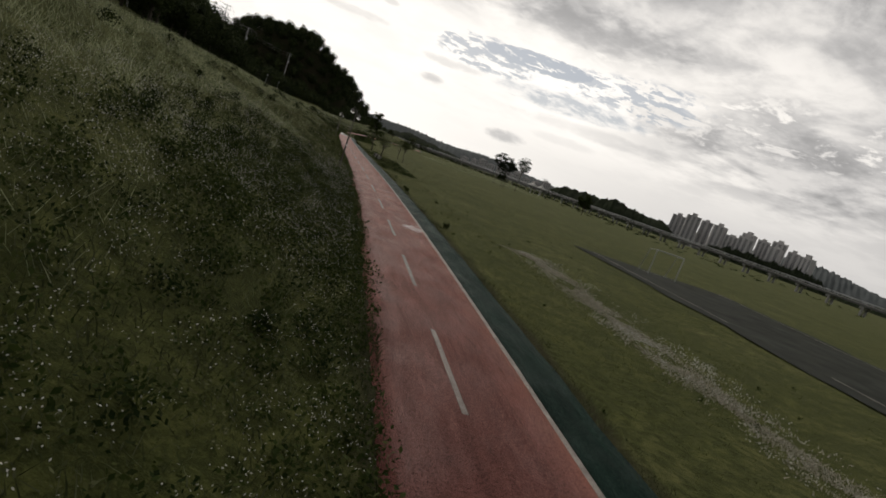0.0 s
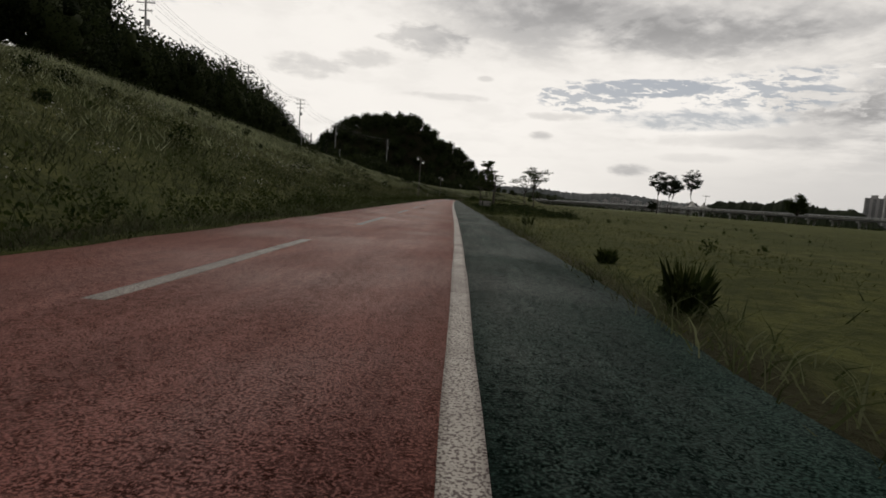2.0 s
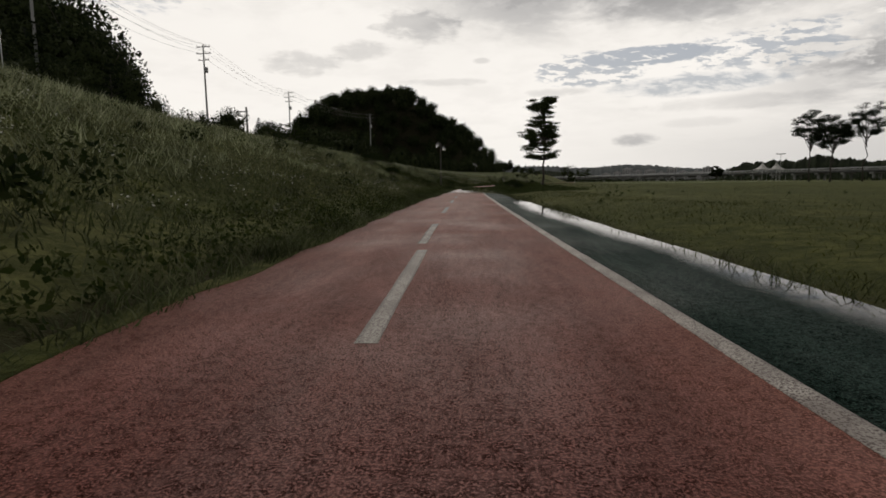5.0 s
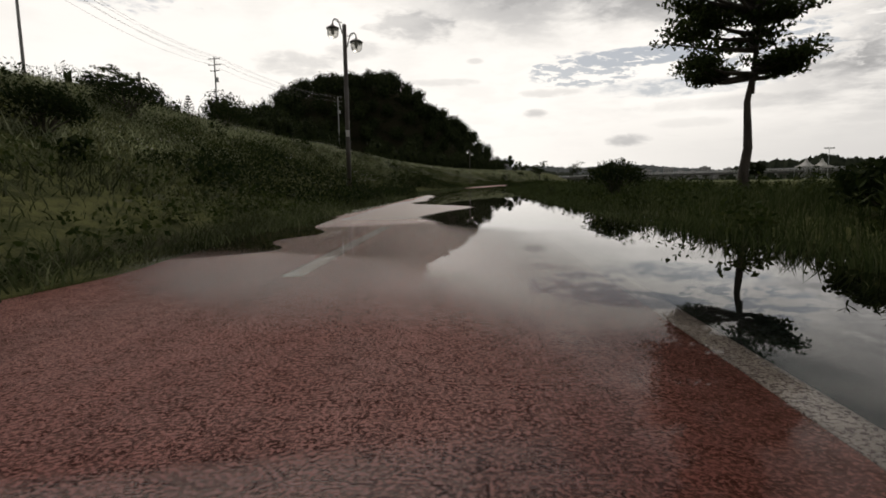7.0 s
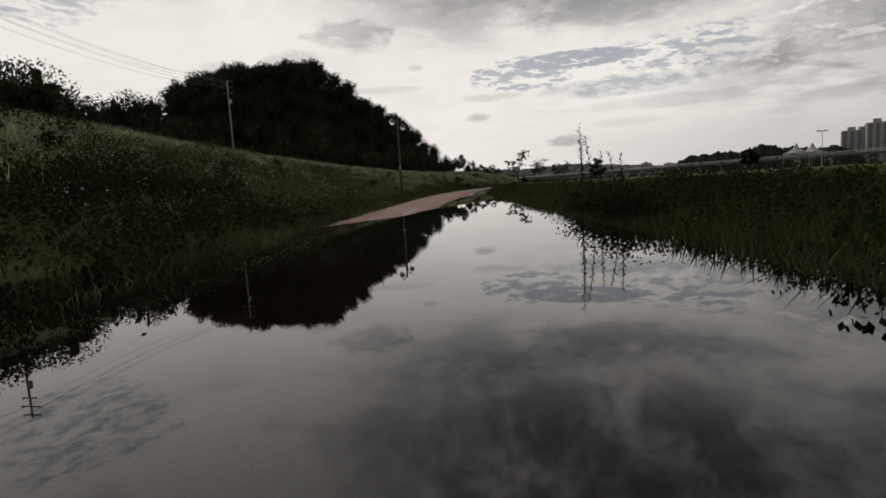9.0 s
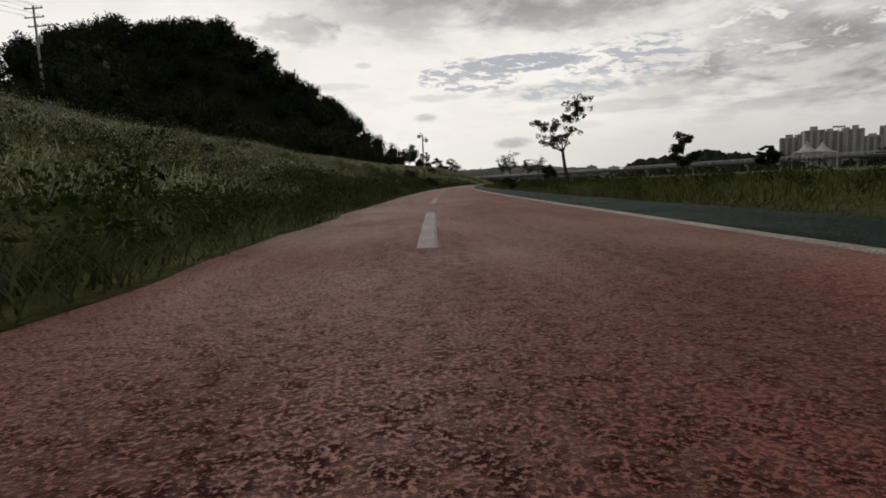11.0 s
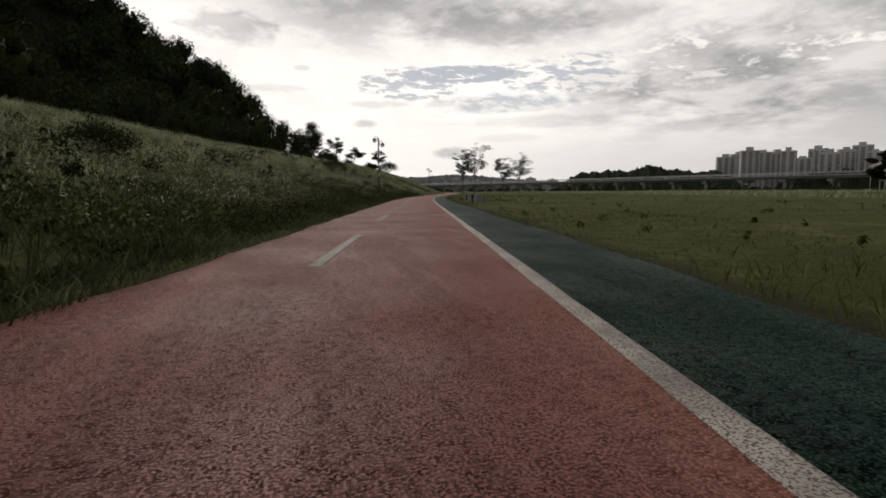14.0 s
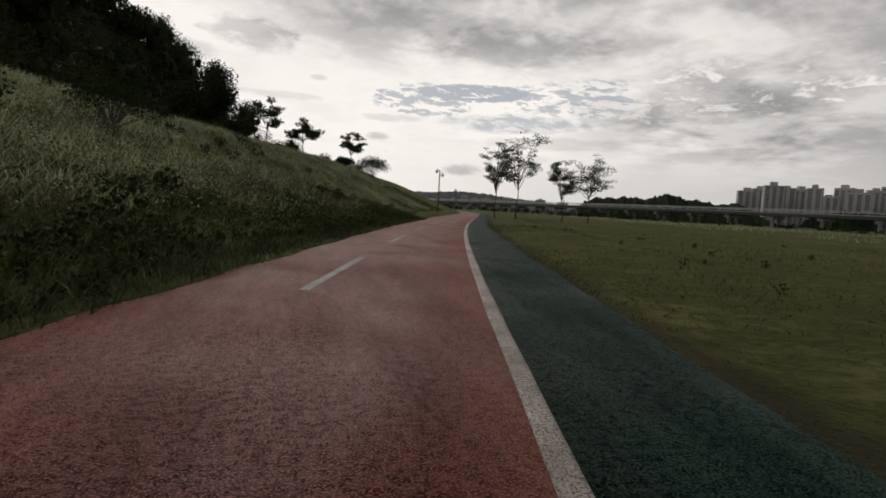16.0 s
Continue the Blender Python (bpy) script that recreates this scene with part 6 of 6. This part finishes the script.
for k in range(15):
    v = k / 14
    a = radians(42.9 + 14.5 * v)
    dist = 960 + 60 * math.sin(k * 2.1)
    x, y = 11 + dist * math.sin(a), 270 + dist * math.cos(a)
    tower(x, y, -math.degrees(a) + float(RNG.uniform(-25, 25)), float(RNG.uniform(17, 27)), 13, float(RNG.uniform(46, 66)) * (0.9 if k in (0, 5, 9) else 1.0), 300 + k)


def forest_ridge(name, centre, half, tall, deep, label, mat, seed, bumps=2.2, facing=None, shoulder=2.2):
    """A long wooded rise with a bumpy skyline."""
    n, m = 420, 12
    u, v = np.linspace(-1, 1, n), np.linspace(-1, 1, m)
    cx, cy = centre
    a = math.atan2(cx - 5, cy - 150) if facing is None else facing
    U, Vv = np.meshgrid(u, v, indexing="ij")
    prof = np.clip(1 - np.abs(U) ** shoulder, 0, 1) * (0.8 + 0.2 * smooth_noise(U * 10, U * 3, 2.1, seed))
    z = tall * prof * np.clip(1 - Vv ** 2, 0, 1) + bumps * prof ** 0.3 * (smooth_noise(U * half, Vv * deep, 5.0, seed) + 0.6 * smooth_noise(U * half, Vv * deep, 2.2, seed + 3)) * (np.abs(Vv) < 0.95) - 3
    z = z + np.random.default_rng(int(seed * 10)).normal(size=z.shape) * bumps * 0.22 * prof ** 0.3 * (np.abs(Vv) < 0.95)
    X = cx + U * half * math.cos(a) + Vv * deep * math.sin(a)
    Y = cy - U * half * math.sin(a) + Vv * deep * math.cos(a)
    i = (np.arange(n - 1)[:, None] * m + np.arange(m - 1)[None, :]).ravel()
    me = arrays(name, np.stack([X.ravel(), Y.ravel(), z.ravel()], 1), np.stack([i, i + m, i + m + 1, i + 1], 1), True)
    return tagged(mesh_object(name, me, mat), label, "hill", kind="structure")


forest_ridge("backdrop_hill", (510, 960), 140, 46, 90, "dark wooded hill across the river plain", M_FARWOOD, 1.0, 3.2, None, 3.4)
forest_ridge("backdrop_hill", (160, 1500), 190, 36, 90, "low dark wooded rise far ahead", M_FARWOOD, 2.0)
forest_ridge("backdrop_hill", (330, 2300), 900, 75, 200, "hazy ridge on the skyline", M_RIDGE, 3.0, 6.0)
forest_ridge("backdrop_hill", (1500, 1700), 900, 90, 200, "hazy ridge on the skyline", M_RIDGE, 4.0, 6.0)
forest_ridge("backdrop_hill", (712, 780), 105, 30, 25, "dark belt of trees before the towers", M_FARWOOD, 5.0, 6.0, None, 6.0)
forest_ridge("backdrop_hill", (900, 560), 420, 16, 40, "dark belt of trees on the far bank", M_FARWOOD, 6.0, 3.5)
forest_ridge("backdrop_hill", (1000, 250), 500, 18, 40, "dark belt of trees on the far bank", M_FARWOOD, 7.0, 3.5)
forest_ridge("backdrop_hill", (150, -1200), 1500, 60, 200, "wooded ridge behind the field", M_FARWOOD, 8.0, 5.0)
forest_ridge("backdrop_hill", (-1100, 300), 1300, 60, 200, "wooded ridge beyond the embankment", M_FARWOOD, 9.0, 5.0)
for k in range(12):
    a = radians(13.5 + 12.5 * k / 11)
    dist = 1750 + 90 * math.sin(k * 1.7)
    tower(11 + dist * math.sin(a), 270 + dist * math.cos(a), -math.degrees(a), float(RNG.uniform(22, 40)), 14, float(RNG.uniform(26, 48)), 400 + k)


# ---------------- thicker growth on the embankment ----------------
s, u, k = scatter(7000, 30, 300, -3.3, -10.5, 1.2, 1.5, -0.3, 37.0)
weeds("bank_herbs", s, u, RNG.uniform(0.25, 0.55, len(s)) * (1 + 0.5 * k), 64, 0.055, M_HERB, "broad pale leaves of herbs in thick clumps on the embankment", 0.85)
s, u, k = scatter(170000, -14, 330, -15.9, -9.5, 1.2, 3.4, 0.0, 51.0)
blades("pale_grass", s, u, RNG.uniform(0.15, 0.34, len(s)) * (1.1 + 0.7 * k), RNG.uniform(0.018, 0.045, len(s)) * np.interp(s, [4, 30], [0.4, 1.0]), RNG.uniform(0.3, 1.0, len(s)), M_GRASS_PALE, "pale seeding grass thick along the upper embankment", True)
s, u, k = scatter(120000, 116, 212, -15.9, -6.6, 1.0, 2.0, 0.0, 95.0)
blades("pale_grass", s, u, RNG.uniform(0.12, 0.3, len(s)) * (1.1 + 0.6 * k), RNG.uniform(0.014, 0.034, len(s)), RNG.uniform(0.3, 1.1, len(s)), M_GRASS_PALE, "pale seeding grass in drifts above the flooded path", True)
s, u, k = scatter(250000, 182, 320, -15.9, -4.4, 1.0, 2.0, 0.05, 81.0)
blades("pale_grass", s, u, RNG.uniform(0.12, 0.3, len(s)) * (1.1 + 0.6 * k), RNG.uniform(0.014, 0.034, len(s)), RNG.uniform(0.3, 1.1, len(s)), M_GRASS_PALE, "pale seeding grass in drifts down the embankment", True)
s, u, k = scatter(4200, 194, 300, -2.75, -5.8, 1.1, 1.3, -0.05, 53.0)
near = np.interp(s, [194, 200, 226, 240, 300], [0.6, 1.0, 1.0, 0.6, 0.45])
weeds("bank_weeds", s, u, RNG.uniform(0.18, 0.55, len(s)) * near * (1 + 0.5 * k) * (0.6 + 0.4 * step(-u, 2.7, 3.4)), 44, 0.07, M_WEED, "tall dark weeds crowding the foot of the embankment", 0.7)
# the verge's shade is given by the darker leaf colour of this layer
s, u, k = scatter(2400, 194, 300, -2.65, -4.2, 1.0, 1.1, 0.0, 57.0)
near = np.interp(s, [194, 200, 226, 240, 300], [0.6, 1.0, 1.0, 0.6, 0.45])
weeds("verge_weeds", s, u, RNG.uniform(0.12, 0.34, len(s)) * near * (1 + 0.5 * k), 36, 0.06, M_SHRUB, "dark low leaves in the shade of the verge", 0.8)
s, u, k = scatter(16000, 194, 240, -2.65, -5.0, 1.3, 1.2, 0.0, 59.0)
blades("tall_grass", s, u, RNG.uniform(0.16, 0.46, len(s)) * (1 + 0.5 * k), RNG.uniform(0.008, 0.018, len(s)), RNG.uniform(0.2, 0.8, len(s)), M_GRASS_TALL, "tall dark grass leaning over the edge of the path")


# dark-leaved growth that darkens the bank foot and its mirror image
s, u, k = scatter(3200, 127, 160, -5.1, -7.6, 1.3, 1.3, 0.1, 61.0)
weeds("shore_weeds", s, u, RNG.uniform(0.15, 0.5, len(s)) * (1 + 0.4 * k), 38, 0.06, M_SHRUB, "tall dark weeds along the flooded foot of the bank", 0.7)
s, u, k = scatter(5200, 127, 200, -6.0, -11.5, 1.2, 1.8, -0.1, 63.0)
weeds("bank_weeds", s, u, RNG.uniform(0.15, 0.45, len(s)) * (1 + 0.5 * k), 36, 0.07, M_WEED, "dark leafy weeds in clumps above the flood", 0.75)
# shade at the foot of the bank, put into the weeds' darker leaf colour
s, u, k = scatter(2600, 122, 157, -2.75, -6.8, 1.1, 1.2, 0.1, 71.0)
weeds("shore_weeds", s, u, RNG.uniform(0.12, 0.42, len(s)) * (1 + 0.4 * k), 40, 0.06, M_SHRUB, "wet weeds thick at the foot of the bank, its shade in their dark colour", 0.75)
s = np.array([219.1, 219.3, 219.45, 217.6, 217.9, 218.3, 214.2, 211.0, 226.4])
u = np.array([-2.58, -2.7, -2.55, -2.95, -3.1, -2.8, -2.9, -2.85, -2.9])
weeds("verge_leaves", s, u, np.full(9, 0.2), 22, 0.06, M_HERB, "broad pale leaves at the edge of the path", 0.8)


# ---------------- small litter on the path ----------------
def twig(s, u, length, turn, seed):
    rng = np.random.default_rng(seed)
    x, y = by_path(s, u)
    t = tagged(part("twig", tube(bmesh.new(), [(-length / 2, 0, 0.008), (-length * 0.1, rng.normal() * 0.01, 0.014), (length / 2, rng.normal() * 0.015, 0.007)], [0.004, 0.009, 0.005], 6), M_BARK), "short dark twig lying on the red path", "twig")
    t.matrix_basis = pose(x, y, 0, 0, 0, turn)


twig(46.4, -1.2, 0.22, 5, 1)
